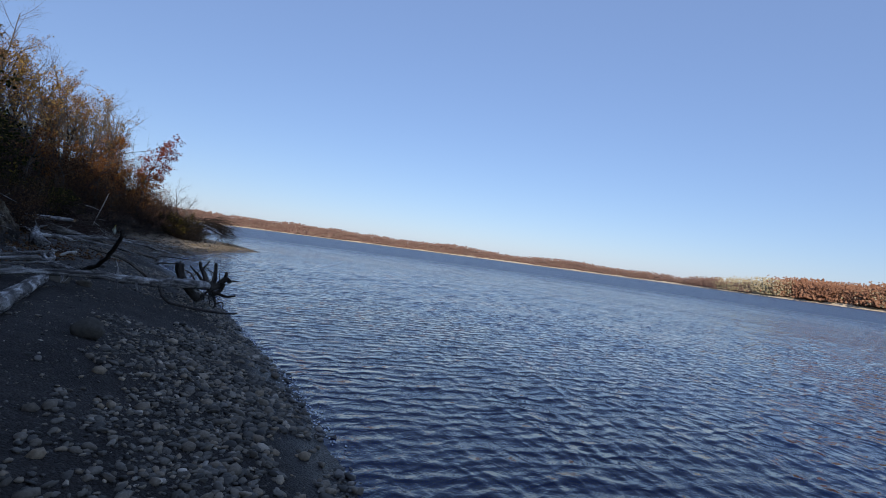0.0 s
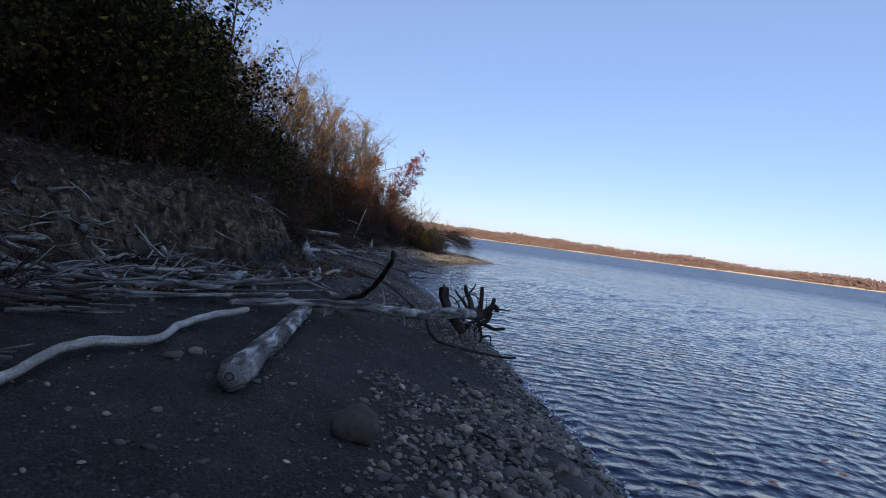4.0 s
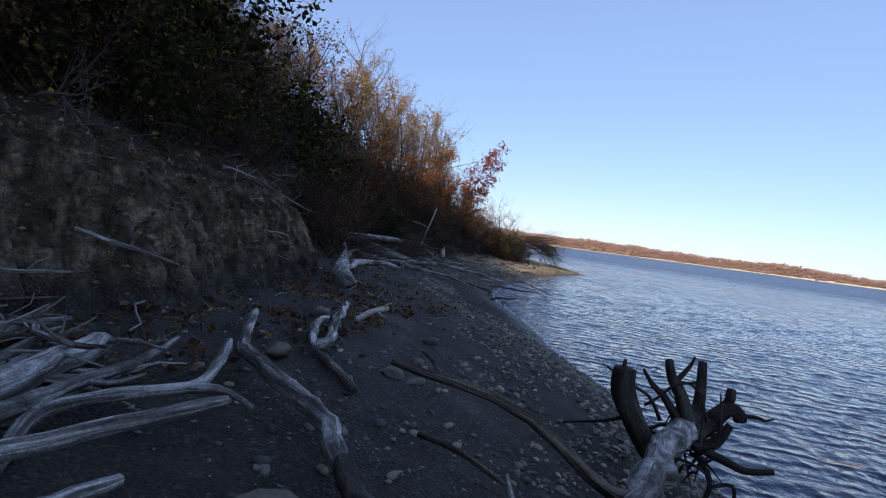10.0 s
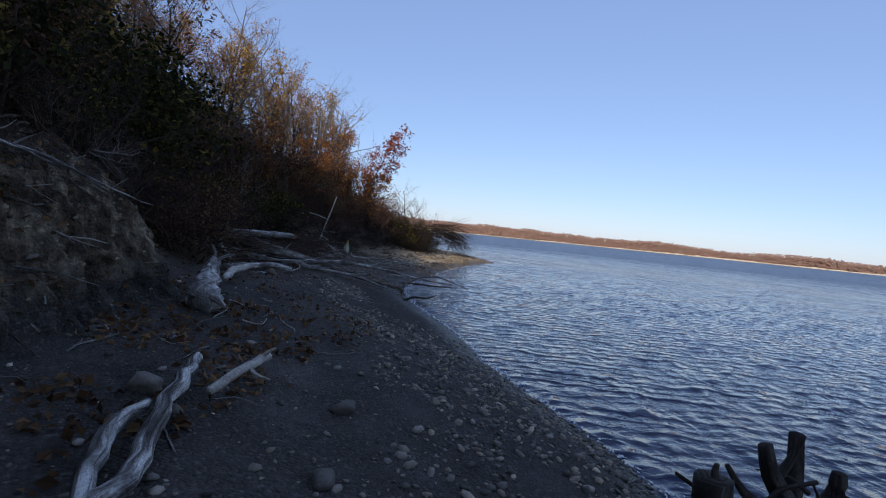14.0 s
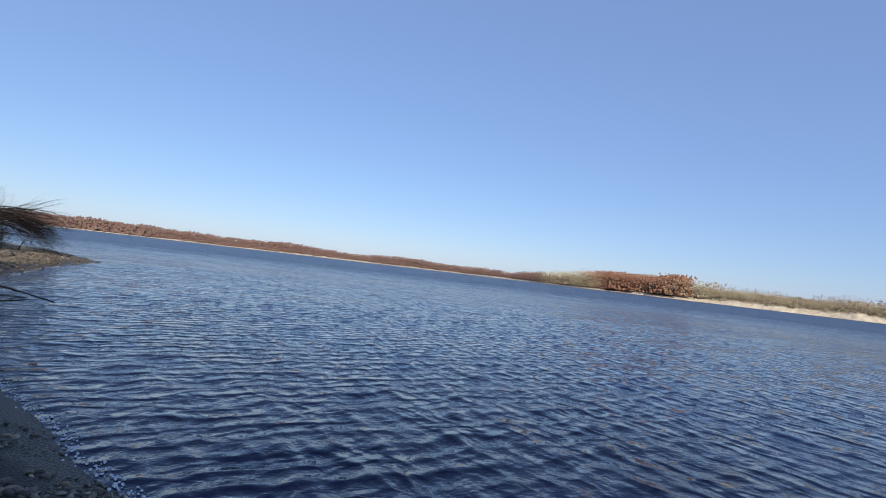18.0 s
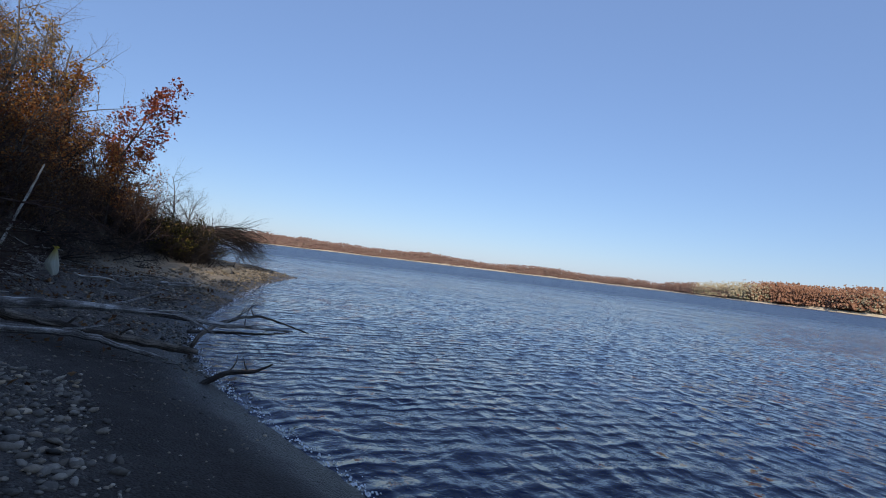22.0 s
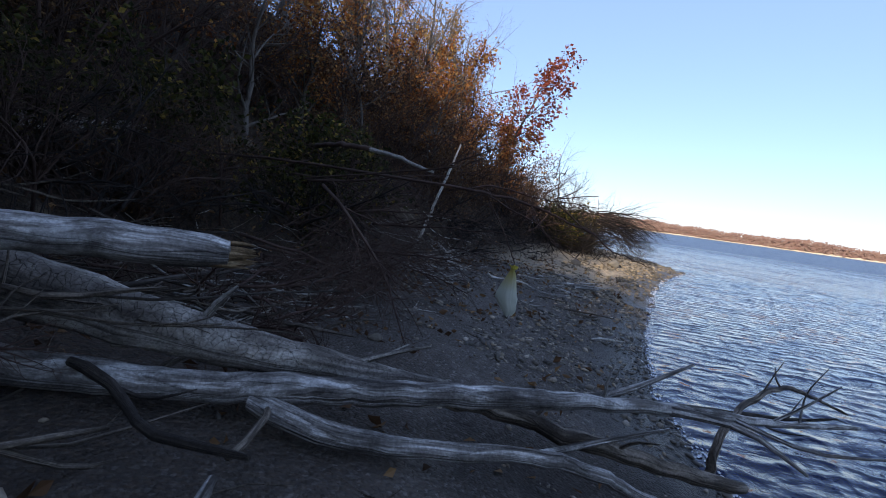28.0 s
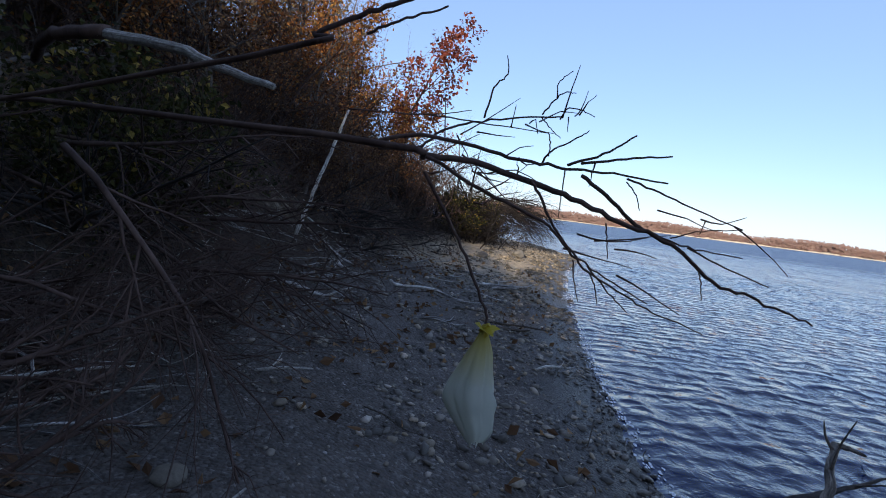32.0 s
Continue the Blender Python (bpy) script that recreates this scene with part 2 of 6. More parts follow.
def stone_material(name, tint=(1, 1, 1)):
    n = Nodes(name)
    each = n.math("FRACT", n.math("ADD", n.obi.outputs["Random"], n.math("MULTIPLY", n.geo.outputs["Random Per Island"], 7.31)))
    base = n.ramp(each, [(0.0, (0.07, 0.069, 0.068)), (0.3, (0.12, 0.117, 0.112)), (0.6, (0.155, 0.149, 0.14)), (0.85, (0.19, 0.172, 0.145)), (1.0, (0.30, 0.29, 0.275))])
    isl = n.ramp(n.geo.outputs["Random Per Island"], [(0.0, (0.45, 0.44, 0.42)), (0.4, (0.8, 0.78, 0.74)), (0.75, (1.05, 1.0, 0.92)), (0.93, (1.25, 1.1, 0.9)), (1.0, (1.6, 1.55, 1.5))])
    col = n.mix(1.0, base, isl, "MULTIPLY")
    grain = n.noise(30, 5, 0.65)
    col = n.mix(1.0, col, n.ramp(grain, [(0.3, (0.65, 0.65, 0.65)), (0.7, (1.15, 1.15, 1.15))]), "MULTIPLY")
    col = n.mix(1.0, col, tint, "MULTIPLY")
    z = n.split(n.geo.outputs["Position"])[2]
    wet = n.ramp(z, [(0.02, (1, 1, 1)), (0.10, (0, 0, 0))])
    col = n.mix(n.math("MULTIPLY", wet, 0.6), col, (0.05, 0.045, 0.04))
    return n.finish(col, n.math("SUBTRACT", 0.85, n.math("MULTIPLY", wet, 0.5)), grain, 0.35, 0.02)


def wood_material(name, dark, mid, light, crack=0.3, cells=(1.2, 6.0, 1.0)):
    """Weathered driftwood: long grain along each log, cracks, pale worn faces."""
    n = Nodes(name)
    uv = n.co.outputs["UV"]
    grain = n.noise(1.0, 5, 0.7, n.stretch(uv, (4.0, 22.0, 1.0)), 1.5)
    patch = n.noise(1.0, 5, 0.65, n.stretch(uv, (1.7, 4.2, 1.0)), 0.9)
    blot = n.noise(3.1, 4, 0.6)
    fine = n.noise(70, 4, 0.7)
    mixed = n.math("ADD", n.math("MULTIPLY", patch, 0.86), n.math("MULTIPLY", grain, 0.14))
    col = n.ramp(mixed, [(0.37, dark), (0.48, mid), (0.58, light)])
    col = n.mix(n.ramp(blot, [(0.45, (0, 0, 0)), (0.66, (0.8, 0.8, 0.8))]), col, dark)
    col = n.mix(1.0, col, n.ramp(fine, [(0.3, (0.6, 0.6, 0.6)), (0.7, (1.3, 1.3, 1.3))]), "MULTIPLY")
    cr = n.voronoi(1.0, n.stretch(uv, cells), "DISTANCE_TO_EDGE")
    crk = n.ramp(n.math("ADD", cr.outputs["Distance"], n.math("MULTIPLY", n.math("SUBTRACT", fine, 0.5), 0.08)), [(0.0, (1, 1, 1)), (0.03, (0, 0, 0))])
    col = n.mix(n.math("MULTIPLY", crk, crack), col, (0.010, 0.008, 0.006))
    h = n.math("SUBTRACT", n.math("ADD", n.math("MULTIPLY", grain, 0.25), n.math("ADD", patch, n.math("MULTIPLY", fine, 0.3))), n.math("MULTIPLY", crk, crack))
    return n.finish(col, 0.85, h, 0.9, 0.02, 0.25)


def leaf_material(name, stops, gloss=0.75):
    n = Nodes(name)
    col = n.ramp(n.geo.outputs["Random Per Island"], stops)
    patch = n.noise(0.7, 3)
    col = n.mix(1.0, col, n.ramp(patch, [(0.3, (0.6, 0.6, 0.6)), (0.7, (1.2, 1.2, 1.2))]), "MULTIPLY")
    m = n.finish(col, gloss, None, 0, 0, 0.12)
    tr = n.t.nodes.new("ShaderNodeBsdfTranslucent")
    n.put(tr.inputs[0], col)
    mx = n.t.nodes.new("ShaderNodeMixShader")
    mx.inputs[0].default_value = 0.3
    n.t.links.new(n.bsdf.outputs[0], mx.inputs[1])
    n.t.links.new(tr.outputs[0], mx.inputs[2])
    n.t.links.new(mx.outputs[0], n.out.inputs[0])
    return m


def bark_material(name, dark, light):
    n = Nodes(name)
    a = n.noise(9, 5, 0.7, n.stretch(n.geo.outputs["Position"], (1.0, 1.0, 0.35)))
    b = n.noise(1.3, 3)
    col = n.ramp(a, [(0.3, dark), (0.7, light)])
    col = n.mix(1.0, col, n.ramp(b, [(0.3, (0.7, 0.7, 0.7)), (0.7, (1.2, 1.2, 1.2))]), "MULTIPLY")
    return n.finish(col, 0.9, a, 0.6, 0.02, 0.2)


def clod_material():
    n = Nodes("dry_clay_clods")
    col = n.ramp(n.geo.outputs["Random Per Island"], [(0.0, (0.06, 0.045, 0.028)), (0.5, (0.15, 0.115, 0.075)), (1.0, (0.32, 0.265, 0.18))])
    grain = n.noise(24, 5, 0.7)
    col = n.mix(1.0, col, n.ramp(grain, [(0.3, (0.55, 0.55, 0.55)), (0.7, (1.25, 1.25, 1.25))]), "MULTIPLY")
    return n.finish(col, 0.95, grain, 0.8, 0.03, 0.2)


M_CLOD = clod_material()
M_GROUND = ground_material()
M_WATER = water_material()
M_STONE = stone_material("lake_stone", (1.35, 1.29, 1.2))
M_STONE_GREY = stone_material("grey_gravel", (1.6, 1.53, 1.43))
M_STONE_LIGHT = stone_material("dry_limestone", (1.4, 1.33, 1.24))
M_STONE_PALE = stone_material("pale_sandstone", (1.1, 1.0, 0.84))
M_WOOD = wood_material("weathered_driftwood", (0.05, 0.043, 0.037), (0.22, 0.2, 0.18), (0.64, 0.615, 0.575))
M_WOOD_BARK = wood_material("cracked_bark", (0.06, 0.05, 0.042), (0.2, 0.176, 0.15), (0.42, 0.385, 0.335), 0.55, (30.0, 16.0, 1.0))
M_SPLINTER = wood_material("fresh_split_wood", (0.16, 0.10, 0.05), (0.32, 0.22, 0.12), (0.48, 0.36, 0.22), 0.2)
M_WOOD_PALE = wood_material("bleached_driftwood", (0.30, 0.265, 0.22), (0.46, 0.425, 0.365), (0.60, 0.57, 0.51), 0.12)
M_WOOD_DARK = wood_material("wet_dark_driftwood", (0.022, 0.017, 0.013), (0.05, 0.04, 0.032), (0.10, 0.085, 0.07), 0.2)
M_WOOD_BROWN = wood_material("barked_driftwood", (0.035, 0.027, 0.02), (0.10, 0.08, 0.06), (0.27, 0.225, 0.178))
M_BARK = bark_material("dark_bark", (0.03, 0.024, 0.018), (0.10, 0.082, 0.063))
M_TWIG = bark_material("grey_twigs", (0.07, 0.058, 0.048), (0.19, 0.165, 0.14))
M_TWIG_DARK = bark_material("dark_twigs", (0.032, 0.018, 0.013), (0.105, 0.068, 0.053))
# twigs coloured near black, the shade they stand in put into the bark
M_TWIG_SHADED = bark_material("shade_black_twigs", (0.010, 0.008, 0.007), (0.032, 0.025, 0.021))
M_LEAF_RUST = leaf_material("rust_oak_leaves", [(0, (0.12, 0.04, 0.015)), (0.4, (0.26, 0.095, 0.028)), (0.8, (0.40, 0.17, 0.045)), (1, (0.50, 0.27, 0.07))])
M_LEAF_GOLD = leaf_material("golden_leaves", [(0, (0.16, 0.085, 0.03)), (0.5, (0.36, 0.21, 0.06)), (1, (0.55, 0.36, 0.10))])
M_LEAF_RED = leaf_material("red_leaves", [(0, (0.10, 0.022, 0.016)), (0.5, (0.22, 0.05, 0.03)), (1, (0.36, 0.12, 0.06))])
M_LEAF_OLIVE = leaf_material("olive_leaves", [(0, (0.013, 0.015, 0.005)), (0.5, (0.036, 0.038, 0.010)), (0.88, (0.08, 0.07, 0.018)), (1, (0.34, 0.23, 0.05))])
M_LEAF_YELLOW = leaf_material("yellow_leaves", [(0, (0.45, 0.26, 0.03)), (0.5, (0.62, 0.40, 0.05)), (1, (0.7, 0.52, 0.1))])
M_LEAF_BROWN = leaf_material("withered_brown_leaves", [(0, (0.05, 0.025, 0.013)), (0.5, (0.13, 0.068, 0.032)), (1, (0.27, 0.16, 0.075))])
# ---- the lie of the land ----
# Shoreline: x of the water's edge along y.
SHORE_Y = [-400, -60, 0, 20, 28, 33.3, 36.5, 39, 41.5, 44, 45.7, 47.2, 48.4, 50.2, 51.6, 52.6, 54.3, 56, 58, 60, 62, 65, 67.5, 71, 74, 76, 77, 78, 79.5, 82, 86, 95, 120, 400]
SHORE_X = [110, 31, 19.6, 15.4, 13.55, 12.3, 11.55, 10.8, 10.07, 9.35, 8.6, 7.9, 7.55, 6.85, 6.2, 5.75, 5.2, 4.9, 4.88, 4.98, 5.08, 5.3, 5.5, 6.0, 6.7, 7.2, 7.3, 6.9, 5.0, 1.5, -5, -20, -55, -420]
# Foot of the bank: distance inland from the water's edge.
FOOT_Y = [-400, 20, 30, 34, 36, 38, 40, 42, 44, 47, 50, 54, 58.6, 61.6, 66, 70, 74, 78, 82, 400]
FOOT_D = [5.5, 5.5, 5.6, 5.8, 5.9, 5.7, 5.0, 4.5, 4.5, 4.6, 4.6, 4.3, 3.9, 3.5, 3.3, 3.6, 4.6, 5.0, 4.0, 4.0]


def land(x, y):
    """Height of the ground, without its small roughness."""
    s = np.interp(y, SHORE_Y, SHORE_X)
    slope = (np.interp(y + 1.5, SHORE_Y, SHORE_X) - np.interp(y - 1.5, SHORE_Y, SHORE_X)) / 3.0
    d = (s - x) / np.sqrt(1 + slope * slope)
    z = np.interp(d, [-400, -60, -20, -5, -1, 0, 0.6, 2.4, 3.2, 4.5, 6, 60], [-9, -6, -3.2, -1.1, -0.3, 0, 0.2, 0.70, 0.82, 0.97, 1.12, 1.6])
    z = z * np.interp(y, [46, 53, 60, 64], [1.0, 0.82, 0.8, 0.62])
    e = d - np.interp(y, FOOT_Y, FOOT_D)
    cliff = np.interp(e, [0, 0.12, 0.38, 0.7, 1.05, 2.0, 5, 10, 18, 40, 200], [0, 0.36, 0.8, 1.12, 1.3, 1.7, 3.5, 7.0, 11.0, 13.5, 15])
    bank = np.interp(e, [0, 1, 3, 9, 18, 40, 200], [0, 0.45, 1.6, 6.0, 10.5, 13.0, 15])
    w = np.interp(y, [34.5, 36.5, 44.5, 46.5], [0, 1, 1, 0])
    end = np.interp(y, [66, 74, 80], [1.0, 0.62, 0.35])
    return z + (w * cliff + (1 - w) * bank) * end, d, e, w


def fbm(x, y, z=0.0, octaves=4):
    return noise.fractal(Vector((x, y, z)), 1.0, 2.0, octaves)


def bay(y):
    """How far the clay cliff stands back, in broad buttresses."""
    return 0.38 * noise.noise(Vector((y * 0.8, 2.0, 0)))


def ground_z(x, y):
    """Height of the finished ground at one place."""
    z, d, e, w = (float(v) for v in land(x, y))
    if w > 0 and -0.6 < e < 3:
        # buttresses and rills of the clay cliff
        out = bay(y) + 0.17
        z, d, e, w = (float(v) for v in land(x + out * w, y))
    if -3 < d < 60 and -10 < y < 130:
        if e < 0:
            z += 0.035 * fbm(x * 0.8, y * 0.8, 3) * min(1.0, 0.25 + max(d, 0) * 0.5) + 0.012 * fbm(x * 4, y * 4, 5, 3)
        else:
            rill = abs(noise.noise(Vector((x * 1.3, y * 2.6, z * 0.25)))) * w
            z += min(e, 1.5) * (0.30 * fbm(x * 0.6, y * 0.6, 7) - 0.45 * rill * max(0.0, 1 - e / 4) + 0.08 * fbm(x * 3, y * 3, 9)) + w * 0.12 * max(0.0, 1 - e / 4) * fbm(x * 6, y * 7, 2, 5) * min(e * 6, 1.0)
    return z


def link_mesh(name, verts, faces, mat, smooth=True, uvs=None):
    me = bpy.data.meshes.new(name)
    me.from_pydata([tuple(v) for v in verts], [], faces)
    me.materials.append(mat)
    if smooth:
        me.polygons.foreach_set("use_smooth", [True] * len(me.polygons))
    if uvs is not None:
        layer = me.uv_layers.new(name="UVMap")
        idx = np.empty(len(me.loops), dtype=np.int32)
        me.loops.foreach_get("vertex_index", idx)
        layer.data.foreach_set("uv", np.asarray(uvs, dtype=np.float32)[idx].ravel())
    me.update()
    return me


def lines(*runs):
    """Grid lines from runs of (start, stop, step)."""
    out = []
    for a, b, s in runs:
        out += list(np.arange(a, b - 1e-6, s))
    return np.array(out + [runs[-1][1]])


def grid_mesh(name, xs, ys, height, mat):
    nx, ny = len(xs), len(ys)
    verts = [(x, y, height(x, y)) for y in ys for x in xs]
    faces = [(j * nx + i, j * nx + i + 1, (j + 1) * nx + i + 1, (j + 1) * nx + i) for j in range(ny - 1) for i in range(nx - 1)]
    return link_mesh(name, verts, faces, mat)


gx = lines((-2600, -200, 300), (-200, -40, 20), (-40, -8, 1.0), (-8, 0, 0.4), (0, 3.6, 0.12), (3.6, 6.4, 0.055), (6.4, 13.2, 0.12), (13.2, 20, 0.6), (20, 80, 10), (80, 400, 80), (400, 2600, 550))
gy = lines((-2600, -200, 300), (-200, 0, 20), (0, 26, 1.0), (26, 31, 0.3), (31, 35, 0.13), (35, 46.5, 0.075), (46.5, 62, 0.13), (62, 82, 0.3), (82, 120, 2.0), (120, 400, 40), (400, 2600, 550))
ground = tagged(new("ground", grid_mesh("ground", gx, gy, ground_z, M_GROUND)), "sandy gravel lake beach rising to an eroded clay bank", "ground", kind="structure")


TRAINS = [(math.sin(radians(a)) * math.tau / w, math.cos(radians(a)) * math.tau / w, h, 1.7 * k) for k, (a, w, h) in enumerate(
    ((96, 0.98, 0.012), (80, 0.66, 0.009), (115, 0.8, 0.006), (4, 0.9, 0.012), (-15, 0.62, 0.008), (24, 0.75, 0.005)))]


# ---- the bare clay face ----
def clay_face():
    """The eroded face: vertical ribs, cracks between blocks and small ledges."""
    ys, n = np.arange(35.2, 46.0, 0.035), 60
    verts = []
    for y in ys:
        y = float(y)
        s0, foot = float(np.interp(y, SHORE_Y, SHORE_X)), float(np.interp(y, FOOT_Y, FOOT_D))
        slope = float(np.interp(y + 1.5, SHORE_Y, SHORE_X) - np.interp(y - 1.5, SHORE_Y, SHORE_X)) / 3.0
        k = math.sqrt(1 + slope * slope)
        ends = min(1.0, (y - 35.2) / 1.4, (46.0 - y) / 1.4)
        for i in range(n):
            v = i / (n - 1)
            e = -0.12 + 2.0 * v ** 1.5
            x = s0 - (foot + e) * k
            z = float(land(x, y)[0])
            rib = abs(noise.noise(Vector((y * 1.9 + 0.15 * z, 5.0, z * 0.35)))) * 0.28 + abs(noise.noise(Vector((y * 5.2 + 0.2 * z, 1.0, z * 0.7)))) * 0.22
            near, far = noise.voronoi(Vector((y * 3.6 + 0.6 * noise.noise(Vector((y, z * 2, 3))), z * 2.3, 0.0)))[0][:2]
            crack = max(0.0, 1 - (far - near) * 5) * 0.09
            lumps = 0.075 * fbm(y * 5, z * 6, 4, 4) + 0.03 * noise.noise(Vector((y * 14, z * 14, 2)))
            rib *= max(0.25, 1 - max(0.0, v - 0.5) * 2.5)
            back = rib + crack - lumps + 0.45 * (1 - ends) + 0.3 * max(0.0, v - 0.8) * 5
            verts.append((x - bay(y) - back + 0.04, y, z - 0.12 * max(0.0, 1 - i / 3) + 0.25 * lumps))
    faces = [(a * n + b, a * n + b + 1, (a + 1) * n + b + 1, (a + 1) * n + b) for a in range(len(ys) - 1) for b in range(n - 1)]
    return link_mesh("clay_cliff", verts, faces, M_GROUND), [Vector(v) for k, v in enumerate(verts) if 6 < k % n < 52]


CLAY_MESH, CLAY_SPOTS = clay_face()
tagged(new("clay_cliff", CLAY_MESH), "bare eroded clay face with vertical ribs and cracks", "cliff", kind="structure")


def wave(x, y):
    """Wind chop of two crossing trains with peaked crests, dying out far away, and a low swash along the edge."""
    far = max(0.0, 1 - max(0.0, abs(y - 46) - 22) / 40) * max(0.0, 1 - max(0.0, x - 25) / 40)
    if far <= 0:
        return 0.0
    j, k = 2.4 * fbm(x * 0.3, y * 0.3, 1, 2), 2.4 * fbm(x * 0.3, y * 0.3, 6, 2)
    gust = max(0.35, 0.8 + 0.5 * fbm(x * 0.18, y * 0.18, 3, 2))
    z = -0.015
    for m, (kx, ky, h, phase) in enumerate(TRAINS):
        c = 0.5 + 0.5 * math.sin(kx * x + ky * y + phase + (j if m < 3 else k) * (1 + 0.2 * m))
        z += h * c * c
    z += 0.012 * fbm(x * 1.4, y * 1.4, 2, 3)
    d = x - float(np.interp(y, SHORE_Y, SHORE_X))
    edge = min(1.0, max(0.35, d / 1.2))
    swash = 0.04 * math.exp(-((d - 0.3 - 0.12 * noise.noise(Vector((y * 0.5, 4, 0)))) / 0.13) ** 2) * max(0.0, 0.35 + noise.noise(Vector((y * 0.45, 9, 0))))
    return z * far * gust * edge + swash


wx = lines((-2800, -60, 400), (-60, 2, 10), (2, 5, 0.12), (5, 17, 0.075), (17, 24, 0.14), (24, 40, 0.4), (40, 70, 2), (70, 300, 40), (300, 2800, 500))
wy = lines((-2800, -60, 400), (-60, 24, 8), (24, 29, 0.14), (29, 62, 0.075), (62, 80, 0.2), (80, 90, 0.6), (90, 120, 3), (120, 400, 40), (400, 2800, 500))
water = tagged(new("water", grid_mesh("water", wx, wy, wave, M_WATER)), "deep blue lake water ruffled by wind", "water", kind="structure")


# ---- tubes, logs and trees ----
def smooth_line(pts, n):
    """A Catmull-Rom line of n points through the given ones."""
    p = [Vector(v) for v in pts]
    p = [p[0] * 2 - p[1]] + p + [p[-1] * 2 - p[-2]]
    out, m = [], len(p) - 3
    for k in range(n):
        u = k / (n - 1) * m
        i = min(int(u), m - 1)
        t = u - i
        a, b, c, d = p[i : i + 4]
        out.append(0.5 * ((2 * b) + (c - a) * t + (2 * a - 5 * b + 4 * c - d) * t * t + (3 * b - a - 3 * c + d) * t ** 3))
    return out


class Build:
    """Gathers vertices, faces and uvs of one mesh."""

    def __init__(self):
        self.v, self.f, self.uv = [], [], []

    def tube(self, line, radii, sides=8, rough=0.0, seed=0, cap=True):
        n, base = len(line), len(self.v)
        up = Vector((0.3, 0.1, 1)) if abs((line[-1] - line[0]).normalized().z) < 0.9 else Vector((1, 0.2, 0))
        run = 0.0
        for k in range(n):
            d = (line[min(k + 1, n - 1)] - line[max(k - 1, 0)]).normalized()
            a = d.cross(up).normalized()
            b = a.cross(d)
            run += (line[k] - line[k - 1]).length if k else 0
            for s in range(sides):
                t = 2 * math.pi * s / sides
                r = radii[k]
                if rough:
                    q = Vector((math.cos(t) * 1.2 + seed, math.sin(t) * 1.2, run * 1.6))
                    r *= 1 + rough * noise.fractal(q, 1.0, 2.0, 3) + 0.5 * rough * noise.noise(Vector((s * 1.7 + seed, 0, run * 0.5)))
                self.v.append(line[k] + a * (math.cos(t) * r) + b * (math.sin(t) * r))
                self.uv.append((run, s / sides + seed * 0.37))
        for k in range(n - 1):
            for s in range(sides):
                i, j = base + k * sides + s, base + k * sides + (s + 1) % sides
                self.f.append((i, j, j + sides, i + sides))
        if cap:
            for k, flip in ((0, True), (n - 1, False)):
                ring = [base + k * sides + s for s in range(sides)]
                d = (line[0] - line[1] if k == 0 else line[-1] - line[-2]).normalized()
                c = len(self.v)
                self.v.append(line[k] + d * radii[k] * 0.25 * (1 if rough else 0.5))
                self.uv.append((run if k else 0, 0.5))
                for s in range(sides):
                    e = (ring[s], ring[(s + 1) % sides], c)
                    self.f.append(e[::-1] if flip else e)

    def leaf(self, at, size, rnd, droop=0.4):
        """One bent leaf of two triangles pairs."""
        t = Vector((rnd.gauss(0, 1), rnd.gauss(0, 1), rnd.gauss(-droop, 0.7))).normalized()
        u = t.cross(Vector((rnd.gauss(0, 1), rnd.gauss(0, 1), rnd.gauss(0, 1)))).normalized()
        w = t.cross(u) * size * 0.15
        i = len(self.v)
        self.v += [at, at + t * size * 0.5 + u * size * 0.33 + w, at + t * size, at + t * size * 0.5 - u * size * 0.33 + w]
        self.uv += [(0, 0)] * 4
        self.f += [(i, i + 1, i + 2), (i, i + 2, i + 3)]

    def mesh(self, name, mat, smooth=True):
        return link_mesh(name, self.v, self.f, mat, smooth, self.uv)


def part(name, build, mat, parent, label="", smooth=True):
    ob = new(name, build.mesh(name, mat, smooth))
    ob.parent = parent
    if label:
        tagged(ob, label)
    return ob


